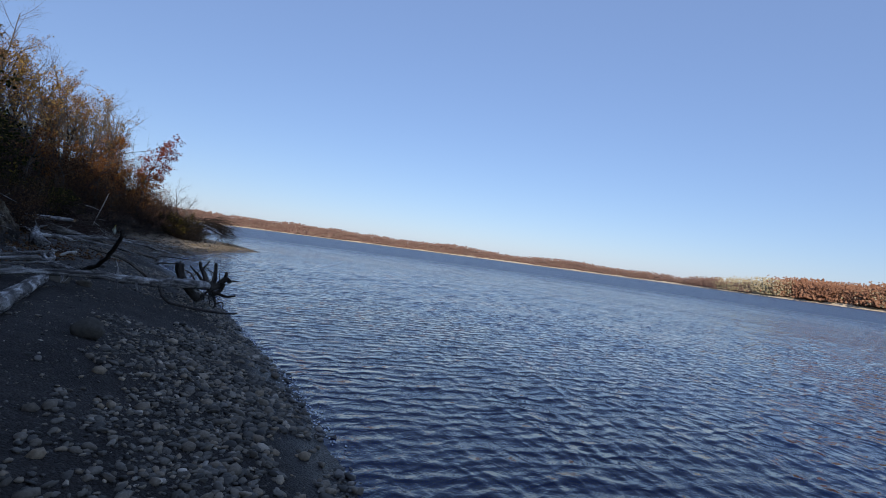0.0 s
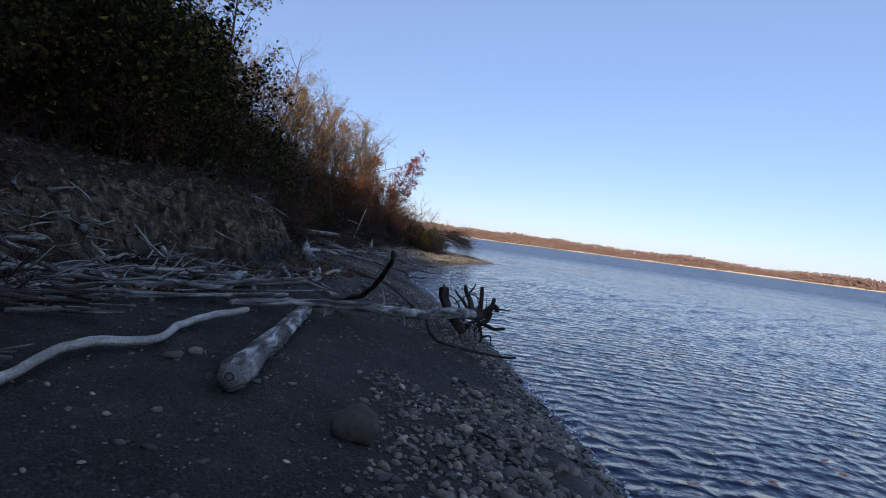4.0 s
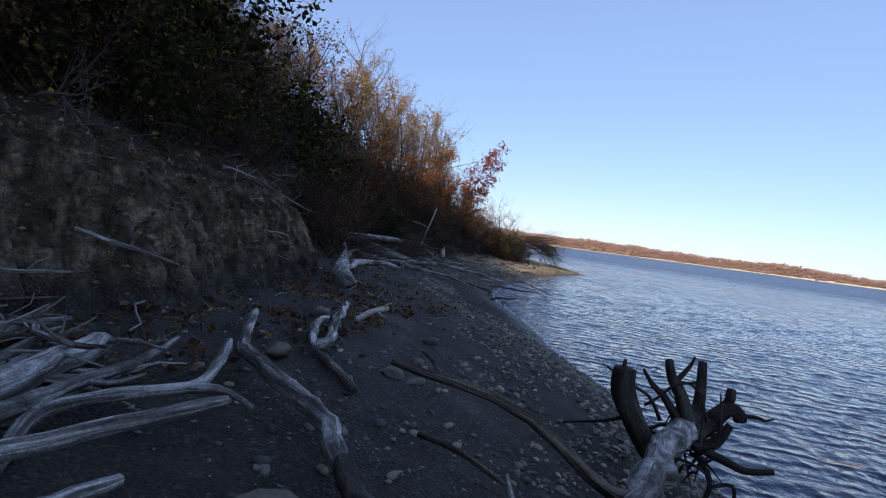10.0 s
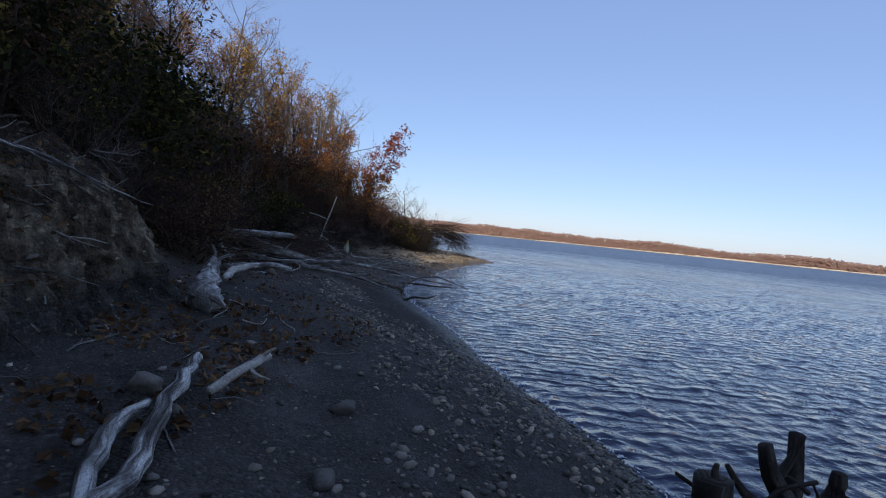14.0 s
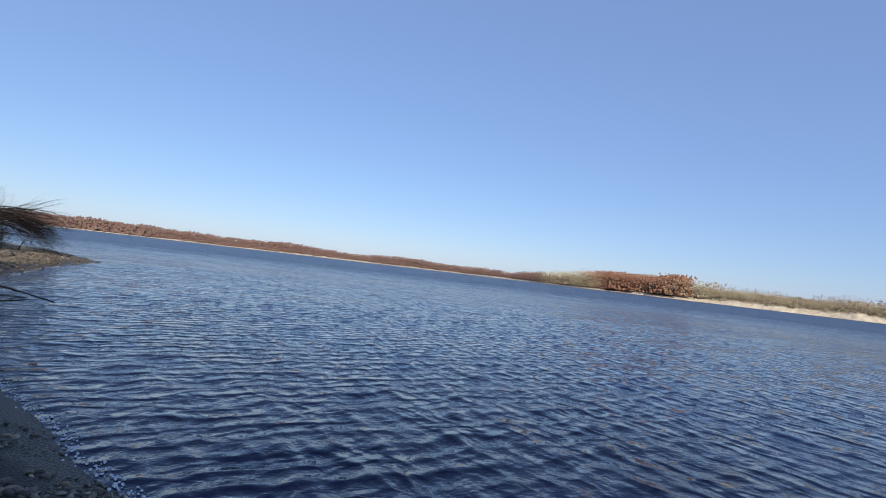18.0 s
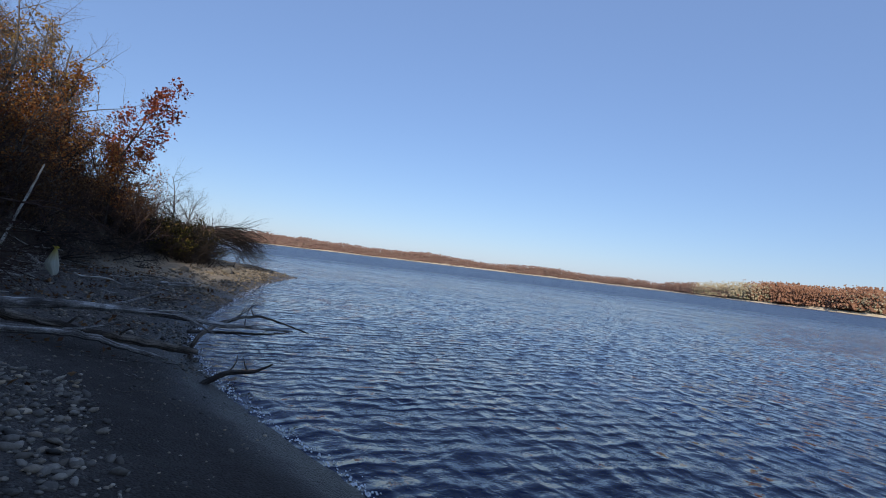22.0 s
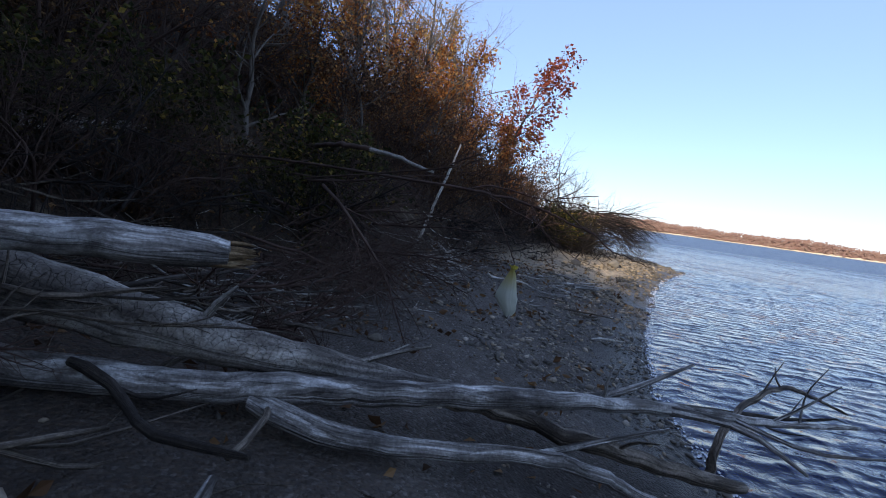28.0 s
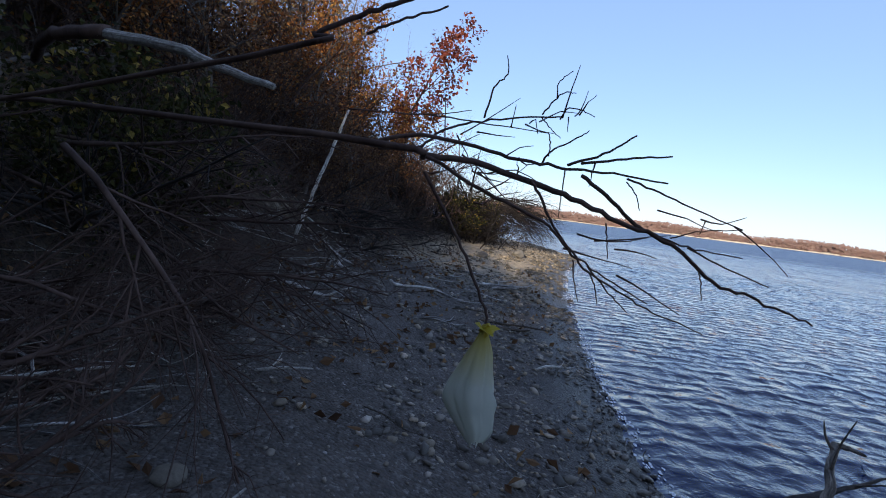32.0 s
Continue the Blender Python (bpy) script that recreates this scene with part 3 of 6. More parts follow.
def grow(wood, leaves, rnd, start, way, length, radius, level, spec):
    """A limb that wanders and branches; leaves go on the last levels."""
    n = spec["seg"][level]
    line, rad = [start], [radius]
    d = way.normalized()
    for k in range(n):
        d = (d + Vector((rnd.gauss(0, 1), rnd.gauss(0, 1), rnd.gauss(0, 1))) * spec["wander"] + Vector((0, 0, spec["lift"][level]))).normalized()
        line.append(line[-1] + d * length / n)
        rad.append(radius * (1 - 0.8 * (k + 1) / n))
    wood.tube(line, rad, spec["sides"][level], 0.0, 0, level == 0)
    if level < spec["levels"] - 1:
        for k in range(spec["kids"][level]):
            u = spec["from"][level] + (1 - spec["from"][level]) * (k + rnd.random()) / spec["kids"][level]
            i = min(int(u * n), n - 1)
            at = line[i].lerp(line[i + 1], u * n - i)
            base = (line[i + 1] - line[i]).normalized()
            side = base.cross(Vector((rnd.gauss(0, 1), rnd.gauss(0, 1), rnd.gauss(0, 0.6)))).normalized()
            a = radians(rnd.uniform(*spec["angle"]))
            grow(wood, leaves, rnd, at, base * math.cos(a) + side * math.sin(a), length * rnd.uniform(*spec["short"]) * (1.15 - 0.5 * u), rad[i] * 0.55, level + 1, spec)
    if level >= spec["levels"] - 2 and spec["leaves"]:
        for k in range(spec["leaves"] if level == spec["levels"] - 1 else spec["leaves"] // 2):
            u = rnd.uniform(0.15, 1.0) * n
            i = min(int(u), n - 1)
            at = line[i].lerp(line[i + 1], u - i) + Vector((rnd.gauss(0, 1), rnd.gauss(0, 1), rnd.gauss(0, 1))) * spec["fluff"]
            leaves.leaf(at, spec["leaf"] * rnd.uniform(0.6, 1.3), rnd)


def plant(name, seed, height, spec, bark, leafmat, label, category, stems=1, lean=(0, 0)):
    """A tree or a shrub with its foot at the origin."""
    rnd = random.Random(seed)
    wood, leaves = Build(), Build()
    for s in range(stems):
        tilt = Vector((rnd.gauss(lean[0], 0.12 + 0.25 * (stems > 1)), rnd.gauss(lean[1], 0.12 + 0.25 * (stems > 1)), 1))
        grow(wood, leaves, rnd, Vector((rnd.gauss(0, 0.05 * stems), rnd.gauss(0, 0.05 * stems), -0.25)), tilt, height * rnd.uniform(0.8, 1.05), spec["girth"] * height, 0, spec)
    root = tagged(new(name, None), label, category)
    part("trunk" if stems == 1 else "woody_frame", wood, bark, root)
    if leaves.v:
        part("crown" if stems == 1 else "foliage", leaves, leafmat, root, smooth=False)
    return root


TREE = dict(levels=4, seg=[9, 6, 4, 3], sides=[8, 5, 4, 3], kids=[13, 7, 6], angle=(30, 70), short=(0.32, 0.52), wander=0.09, lift=[0.05, 0.06, 0.03, 0.0], leaves=3, leaf=0.10, fluff=0.09, girth=0.014)
TREE["from"] = [0.25, 0.2, 0.15]
BARE = dict(TREE, leaves=0, kids=[13, 8, 6], wander=0.11)
SHRUB = dict(levels=3, seg=[7, 5, 3], sides=[5, 4, 3], kids=[11, 7], angle=(25, 65), short=(0.35, 0.55), wander=0.13, lift=[-0.02, 0.0, 0.0], leaves=4, leaf=0.075, fluff=0.07, girth=0.011)
SHRUB["from"] = [0.15, 0.15]
THICKET = dict(SHRUB, leaves=0, kids=[12, 8], wander=0.16)


def scatter_plants(protos, places):
    """Copies of the prototypes on the ground; the prototypes take the first places."""
    used = set()
    for kind, x, y, scale, turn in places:
        m = Matrix.Translation((x, y, ground_z(x, y) - 0.03)) @ Matrix.Rotation(turn, 4, "Z")
        ob = protos[kind]
        if kind not in used:
            used.add(kind)
            ob.matrix_basis = m @ Matrix.Scale(scale, 4)
        else:
            c = copy_thing(ob, m)
            c.scale = (scale,) * 3
    return used


protos = {
    "rust": plant("oak_tree", 11, 6.6, TREE, M_BARK, M_LEAF_RUST, "young oak with rust-brown autumn leaves on the wooded bank", "tree"),
    "rust3": plant("oak_tree", 21, 6.0, dict(TREE, leaves=4, kids=[14, 7, 6]), M_BARK, M_LEAF_RUST, "bushy oak with orange-brown leaves on the wooded bank", "tree"),
    "rust2": plant("oak_tree", 12, 6.5, dict(TREE, leaves=2), M_BARK, M_LEAF_BROWN, "thin oak with withered brown leaves on the wooded bank", "tree"),
    "gold": plant("maple_tree", 13, 8.0, dict(TREE, leaves=3, leaf=0.12), M_BARK, M_LEAF_GOLD, "slender tree with golden yellow leaves on the wooded bank", "tree"),
    "red": plant("sumac_tree", 14, 5.0, dict(TREE, leaves=4, leaf=0.115), M_BARK, M_LEAF_RED, "small tree with red autumn leaves leaning over the bank", "tree", lean=(0.2, 0)),
    "bare": plant("bare_tree", 15, 7.0, BARE, M_TWIG, None, "leafless grey tree with fine twigs on the bank", "tree"),
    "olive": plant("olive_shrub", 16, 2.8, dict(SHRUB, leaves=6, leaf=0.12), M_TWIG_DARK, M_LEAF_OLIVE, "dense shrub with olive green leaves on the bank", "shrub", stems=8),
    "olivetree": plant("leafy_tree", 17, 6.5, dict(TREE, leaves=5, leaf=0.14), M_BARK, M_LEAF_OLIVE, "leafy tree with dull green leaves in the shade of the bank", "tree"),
    "brown": plant("brown_shrub", 18, 2.8, dict(SHRUB, leaves=4), M_TWIG_DARK, M_LEAF_BROWN, "brown withered shrub on the bank", "shrub", stems=8),
    "rustshrub": plant("rust_shrub", 22, 2.8, dict(SHRUB, leaves=4), M_TWIG_DARK, M_LEAF_RUST, "rust-coloured autumn shrub on the bank", "shrub", stems=7),
    "thicket": plant("bare_shrub", 19, 2.6, dict(THICKET, kids=[12, 8]), M_TWIG, None, "leafless shrub of fine grey twigs on the bank", "shrub", stems=8),
    "sapling": plant("bare_sapling", 27, 3.6, dict(BARE, kids=[9, 6, 4], wander=0.14, seg=[10, 6, 4, 3]), M_TWIG, None, "crooked grey leafless sapling on the brushy slope", "tree"),
    # black colour here stands in for shade over the shrub
    "blackthicket": plant("bare_shrub", 24, 2.2, dict(THICKET, kids=[13, 10], seg=[9, 6, 4], lift=[-0.13, -0.05, -0.02], wander=0.17, angle=(30, 80), girth=0.009), M_TWIG_SHADED, None, "leafless shrub on the point, its twigs coloured black as in shade", "shrub", stems=9),
    "darkthicket": plant("bare_shrub", 23, 2.4, dict(THICKET, kids=[12, 8]), M_TWIG_DARK, None, "leafless shrub of tangled dark twigs on the bank", "shrub", stems=8),
}
places = [
    ("red", -0.7, 68.2, 1.12, 0.1), ("olive", -0.4, 54.6, 0.6, 1.0), ("olive", -0.9, 53.2, 0.55, 2.0), ("olive", 0.1, 56.6, 0.6, 3.0), ("olive", -0.3, 52.0, 0.45, 4.0), ("rust3", 0.2, 67.2, 0.62, 0.5), ("rust", -0.4, 69.6, 0.65, 1.5), ("gold", -2.9, 71.2, 1.05, 1.0), ("gold", -2.2, 70.4, 0.85, 2.0), ("gold", -3.0, 64.0, 0.9, 2.6), ("bare", -2.0, 70.0, 0.9, 2.0),
    ("blackthicket", 3.1, 72.2, 1.25, 0.9), ("blackthicket", 3.3, 73.4, 1.05, 1.9), ("olive", 2.0, 71.0, 0.7, 2.0), ("olive", 2.7, 72.6, 0.55, 3.0), ("bare", 2.0, 72.4, 0.42, 0.6), ("bare", 2.8, 73.0, 0.34, 2.6), ("bare", 1.5, 71.4, 0.5, 4.6), ("bare", 2.4, 71.8, 0.42, 1.6), ("bare", 3.2, 73.5, 0.26, 3.6), ("blackthicket", 2.4, 70.9, 1.4, 5.0), ("blackthicket", 1.9, 71.8, 1.5, 3.3), ("blackthicket", 2.0, 69.6, 1.2, 0.4), ("blackthicket", 2.7, 71.6, 1.2, 1.7), ("blackthicket", 2.6, 72.6, 1.1, 2.0), ("blackthicket", 2.3, 73.4, 1.0, 2.6), ("gold", 2.0, 43.4, 0.74, 0.4), ("rust2", 1.5, 42.0, 0.9, 1.4), ("gold", 1.8, 44.9, 0.62, 2.4),
    ("rust2", -1.0, 50.5, 0.95, 0.6), ("rust2", -2.6, 53.5, 0.95, 2.2), ("rust3", -0.5, 61.0, 0.65, 2.0), ("rust3", -0.6, 65.5, 0.8, 4.0), ("darkthicket", 0.9, 66.0, 1.2, 1.0), ("blackthicket", 1.1, 68.3, 1.3, 2.0), ("brown", 0.3, 67.4, 1.0, 2.0),
    ("rust3", -1.5, 58.0, 0.62, 1.0), ("gold", -2.4, 56.0, 0.72, 0.2), ("bare", -3.2, 59.5, 0.85, 1.2), ("bare", -3.6, 66.0, 0.9, 3.2), ("bare", -1.6, 63.0, 0.72, 5.2),
]
rnd = random.Random(5)


def inland(y, e):
    """The x at a distance e behind the foot of the bank."""
    return float(np.interp(y, SHORE_Y, SHORE_X) - (np.interp(y, FOOT_Y, FOOT_D) + e) * 1.05)


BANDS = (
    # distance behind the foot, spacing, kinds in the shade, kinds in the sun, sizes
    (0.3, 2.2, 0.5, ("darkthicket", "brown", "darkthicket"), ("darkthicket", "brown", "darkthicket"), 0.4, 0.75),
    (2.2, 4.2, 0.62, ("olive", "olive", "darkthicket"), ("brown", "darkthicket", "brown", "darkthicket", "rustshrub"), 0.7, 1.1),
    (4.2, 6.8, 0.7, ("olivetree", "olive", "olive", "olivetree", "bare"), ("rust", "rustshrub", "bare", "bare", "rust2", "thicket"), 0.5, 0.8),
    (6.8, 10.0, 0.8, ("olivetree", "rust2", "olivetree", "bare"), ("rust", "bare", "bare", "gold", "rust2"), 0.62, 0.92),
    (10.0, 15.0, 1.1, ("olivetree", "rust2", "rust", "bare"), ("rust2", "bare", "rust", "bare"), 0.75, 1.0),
    (15.0, 22.0, 1.9, ("olivetree", "rust2", "rust"), ("bare", "rust2"), 0.95, 1.2),
)
for e0, e1, step, shade, sunny, lo, hi in BANDS:
    for y in np.arange(4 if e0 > 4 else 22, 77, step):
        yy, e = y + rnd.uniform(-0.5, 0.5), rnd.uniform(e0, e1)
        if e0 < 3 and 35.5 < yy < 46 and e < 1.5:
            continue
        if e0 < 1 and yy > 55 and e < 1.4:
            continue
        if e0 > 9 and yy > 73:
            continue
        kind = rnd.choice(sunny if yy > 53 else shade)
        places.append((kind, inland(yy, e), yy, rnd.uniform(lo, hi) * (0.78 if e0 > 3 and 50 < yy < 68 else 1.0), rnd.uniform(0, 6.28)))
for y in np.arange(33.0, 46.5, 0.36):
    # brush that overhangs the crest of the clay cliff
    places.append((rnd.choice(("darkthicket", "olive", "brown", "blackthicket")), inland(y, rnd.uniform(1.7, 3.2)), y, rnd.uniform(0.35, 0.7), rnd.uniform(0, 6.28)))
for y in np.arange(-2, 27, 1.6):
    # taller wood added behind the start of the walk, unseen, to shade the beach
    places.append((rnd.choice(("olivetree", "rust2", "olivetree")), inland(y, rnd.uniform(0.6, 3.0)), y, rnd.uniform(1.15, 1.5), rnd.uniform(0, 6.28)))
    places.append(("olivetree", inland(y, rnd.uniform(3.0, 7.0)), y + 0.7, rnd.uniform(1.2, 1.6), rnd.uniform(0, 6.28)))
# more trees added inland, mostly unseen, to keep the low sun off the bank
for y in np.arange(2, 34, 1.5):
    places.append((rnd.choice(("olivetree", "olivetree", "rust2")), inland(y, rnd.uniform(9.0, 19.0)), y, rnd.uniform(1.2, 1.6), rnd.uniform(0, 6.28)))
for k in range(34):
    # thin grey saplings among the brush
    y = rnd.uniform(46.5, 64.0)
    places.append(("sapling", inland(y, rnd.uniform(3.0 if 48.5 < y < 54.5 else 1.2, 6.0)), y, rnd.uniform(0.6, 1.15), rnd.uniform(0, 6.28)))
# mostly unseen trees, added to close sun gaps over the beach
for y in np.arange(14, 31, 1.3):
    places.append(("olivetree", inland(y, rnd.uniform(4.0, 10.0)), y, rnd.uniform(1.25, 1.6), rnd.uniform(0, 6.28)))
scatter_plants(protos, places)

# a leaning sapling with its last yellow leaves, over the upper beach
sapling = tagged(new("leaning_sapling", None), "thin sapling with yellow leaves leaning from the bank", "sapling")
sapling.location = (6.2, 33.0, ground_z(6.2, 33.0))
b = Build()
b.tube(smooth_line([Vector((0, 0, -0.1)), Vector((0.5, 0.02, 0.7)), Vector((1.2, 0.08, 1.2)), Vector((1.95, 0.1, 1.4))], 14), [0.018 - 0.001 * k for k in range(14)], 6, 0.1, 3)
part("stem", b, M_TWIG_DARK, sapling)
q = random.Random(8)
for k in range(26):
    b = Build()
    b.leaf(Vector((1.92 - 0.02 * k + q.gauss(0, 0.05), 0.1 + q.gauss(0, 0.10), 1.38 - 0.006 * k + q.gauss(0, 0.06))), q.uniform(0.05, 0.085), q)
    part("leaf", b, M_LEAF_YELLOW, sapling, smooth=False)

# the dead bush that has slid down onto the point
slid = tagged(new("slumped_bush", None), "dead dark bush slumped from the bank to the water", "shrub")
slid.location = (3.2, 74.0, 1.8)
# limbs take the near-black twig colour in place of shade
for k in range(26):
    w, none = Build(), Build()
    spec = dict(SHRUB, leaves=0, lift=[-0.11, -0.04, 0.0], wander=0.08, kids=[9, 6], angle=(12, 40))
    grow(w, none, rnd, Vector((rnd.uniform(-0.5, 0.3), rnd.uniform(-1.4, 0.8), rnd.uniform(-0.3, 0.5))), Vector((1, rnd.gauss(0.0, 0.3), rnd.gauss(0.15, 0.2))), rnd.uniform(2.0, 3.0), 0.03, 0, spec)
    part("limb", w, M_TWIG_SHADED, slid)


# ---- the far shore ----
def far_material():
    n = Nodes("far_bank_sand")
    z = n.split(n.geo.outputs["Position"])[2]
    a = n.noise(0.06, 4)
    sand = n.ramp(n.noise(0.25, 5), [(0.3, (0.42, 0.34, 0.23)), (0.7, (0.72, 0.62, 0.46))])
    brush = n.ramp(n.noise(0.12, 5), [(0.3, (0.16, 0.13, 0.07)), (0.7, (0.27, 0.22, 0.12))])
    return n.finish(n.mix(n.ramp(n.math("ADD", n.math("MULTIPLY", z, 0.1), n.math("MULTIPLY", a, 0.5)), [(0.62, (0, 0, 0)), (0.8, (1, 1, 1))]), sand, brush), 0.95)


def far_tree_material(name, stops):
    n = Nodes(name)
    col = n.ramp(n.geo.outputs["Random Per Island"], stops)
    return n.finish(n.mix(1.0, col, n.ramp(n.noise(0.5, 4), [(0.3, (0.8, 0.8, 0.8)), (0.7, (1.1, 1.1, 1.1))]), "MULTIPLY"), 0.95)


M_FAR = far_material()
M_FARWOOD = far_tree_material("far_autumn_wood", [(0, (0.145, 0.086, 0.07)), (0.4, (0.165, 0.10, 0.083)), (0.75, (0.18, 0.118, 0.096)), (1, (0.2, 0.145, 0.116))])
M_FARTAN = far_tree_material("far_bare_wood", [(0, (0.30, 0.245, 0.155)), (0.5, (0.36, 0.30, 0.19)), (0.85, (0.30, 0.275, 0.155)), (1, (0.44, 0.37, 0.27))])
EYE = (8.0, 42.0)
FAR_AZ = [-70, -30, -3, 10, 20, 27, 36, 40, 44, 48, 56, 66, 80, 95, 120, 160]
FAR_R = [900, 880, 860, 840, 800, 770, 700, 650, 590, 550, 510, 500, 490, 480, 480, 480]
FAR_BANK = [1.2, 1.2, 1.2, 1.3, 1.8, 1.5, 1.2, 1.2, 1.2, 1.5, 3.5, 6, 4.5, 4, 3, 3]
FAR_TOP = [24, 24, 23, 20, 17, 16, 14, 13, 20, 25, 27, 26, 25, 25, 25, 25]


def far_place(az, r):
    return EYE[0] + math.sin(radians(az)) * r, EYE[1] + math.cos(radians(az)) * r


rows = (0.0, 3.0, 9.0, 30.0, 120.0)
verts, faces = [], []
azs = np.arange(-70, 160.1, 0.5)
for az in azs:
    r = np.interp(az, FAR_AZ, FAR_R) + 6 * fbm(az * 0.25, 1) + 2.5 * fbm(az * 1.2, 3)
    bank = np.interp(az, FAR_AZ, FAR_BANK) * (0.75 + 0.9 * abs(fbm(az * 0.7, 8)))
    top = np.interp(az, FAR_AZ, FAR_TOP)
    for back, h in zip(rows, (-0.5, 0.8, bank, bank + 2.5, bank + top * 0.35)):
        x, y = far_place(az, r + back)
        verts.append((x, y, h))
k = len(rows)
faces = [(i * k + j, (i + 1) * k + j, (i + 1) * k + j + 1, i * k + j + 1) for i in range(len(azs) - 1) for j in range(k - 1)]
far_shore = tagged(new("far_shore", link_mesh("far_shore", verts, faces, M_FAR)), "sandy far shore across the lake", "shore", kind="structure")

OCT_V = np.array([(1, 0, 0), (-1, 0, 0), (0, 1, 0), (0, -1, 0), (0, 0, 1), (0, 0, -1)], float)
OCT_F = np.array([(a, b, c) if (a == 0) ^ (b == 2) ^ (c == 4) else (b, a, c) for a in (0, 1) for b in (2, 3) for c in (4, 5)])


def far_wood(name, label, mat, spans, seed, clumps=14, wide=(0.06, 0.13), low=0.08, tall_clump=1.0):
    """Thousands of small crowns of ragged clumps, as one stretch of wood."""
    g = np.random.default_rng(seed)
    vs, fs, count = [], [], 0
    for az0, az1, step, depth, tall in spans:
        for az in np.arange(az0, az1, step):
            for row in range(depth):
                a = az + g.uniform(-step, step)
                r = np.interp(a, FAR_AZ, FAR_R) + 7 + row * 14 + g.uniform(0, 12)
                x, y = far_place(a, r)
                h = np.interp(a, FAR_AZ, FAR_TOP) * tall * g.uniform(0.85, 1.0) * (0.82 + 0.12 * row) * (0.95 + 0.25 * fbm(a * 0.16, 2.0, 5, 3))
                foot = np.interp(a, FAR_AZ, FAR_BANK) * 0.7
                for c in range(clumps):
                    u = g.random() ** 1.4
                    w = h * g.uniform(*wide) * (1.25 - 0.55 * u)
                    p = OCT_V * (1 + 0.14 * g.standard_normal((len(OCT_V), 1))) * np.array([w, w, w * g.uniform(0.6, 1.0) * tall_clump])
                    vs.append(p + np.array([x + g.normal(0, h * 0.22), y + g.normal(0, h * 0.22), foot + h * (low + (0.86 - low) * u)]))
                    fs.append(OCT_F + count)
                    count += len(OCT_V)
    pts = np.concatenate(vs)
    me = link_mesh(name, pts.tolist(), np.concatenate(fs).tolist(), mat, True)
    # soft crowns: the clumps are shaded as one mass that faces the lake and the sky
    face = np.array([EYE[0], EYE[1], 0.0]) - pts
    face /= np.linalg.norm(face, axis=1, keepdims=True)
    out = np.array([v.normal[:] for v in me.vertices])
    face = face * 0.5 + out * 0.35 + np.array([0, 0, 0.55])
    me.normals_split_custom_set_from_vertices((face / np.linalg.norm(face, axis=1, keepdims=True)).tolist())
    return tagged(new(name, me), label, "wood", kind="stuff")


far_wood("far_woods", "brown autumn woods along the far shore", M_FARWOOD, [(-40, 43, 0.15, 2, 1.0), (43, 46, 0.3, 2, 0.7)], 3, 34, (0.06, 0.13))
M_FARRED = far_tree_material("far_red_oaks", [(0, (0.17, 0.085, 0.05)), (0.5, (0.23, 0.11, 0.065)), (1, (0.30, 0.17, 0.105))])
far_wood("far_red_woods", "russet oak wood on the far shore", M_FARRED, [(48, 57, 0.13, 3, 0.95)], 8, 70, (0.03, 0.08))
far_wood("far_tan_woods", "tan half-bare woods on the far shore", M_FARTAN, [(43, 49, 0.16, 2, 0.95), (54, 60, 0.3, 1, 0.85)], 4, 60, (0.025, 0.06))
far_wood("far_brush", "olive and tan brush on the sandy far bluff", M_FARTAN, [(56, 104, 0.16, 3, 0.5)], 5, 40, (0.03, 0.075), 0.05)
far_wood("far_bare_trees", "thin bare trees on the crest of the far bluff", M_FARWOOD, [(57, 104, 0.3, 2, 0.72)], 6, 26, (0.015, 0.035), 0.05, 1.6)


# ---- driftwood ----
def log(name, label, pts, r0, r1, mat, sides=10, rough=0.13, seed=0, stubs=(), category="driftwood", group="", rings=None, crook=1.0):
    """A piece of driftwood along a line; stubs are parts: (share of the length, direction, length, radius)."""
    base = Vector(pts[0])
    n = rings or max(5, int(sum((Vector(pts[i + 1]) - Vector(pts[i])).length for i in range(len(pts) - 1)) / 0.08))
    line = smooth_line([Vector(p) - base for p in pts], n)
    rj = random.Random(seed * 7 + 3)
    rad = [(r0 + (r1 - r0) * k / (n - 1)) * (1 + 0.012 * rj.gauss(0, 1)) for k in range(n)]
    rad[0] *= 0.8
    rad[-1] *= 0.75
    for k in range(n):
        # crooked growth
        w = Vector((seed * 1.7, k * 0.55, 0.0))
        line[k] = line[k] + Vector((noise.noise(w), noise.noise(w + Vector((9, 0, 0))), 0.5 * noise.noise(w + Vector((0, 0, 9))))) * crook * (0.5 * rad[k] + 0.012)
        rad[k] *= 1 + 0.11 * noise.noise(Vector((seed * 2.3, k * 0.45, 4.0)))
    b = Build()
    b.tube(line, rad, sides, rough * 1.5, seed)
    ob = new(name, b.mesh(name, mat))
    ob.location = base
    tagged(ob, label, category, group)
    for u, way, length, r in stubs:
        k = min(int(u * (n - 1)), n - 2)
        d = Vector(way).normalized()
        side = d.cross(Vector((rj.gauss(0, 1), rj.gauss(0, 1), rj.gauss(0, 1)))).normalized() * length * 0.1
        s = Build()
        s.tube(smooth_line([line[k], line[k] + d * length * 0.5 + side, line[k] + d * length], 6), [r, r * 0.85, r * 0.75, r * 0.65, r * 0.5, r * 0.3], 6, 0.1, seed + 1)
        part("stub", s, mat, ob)
    return ob


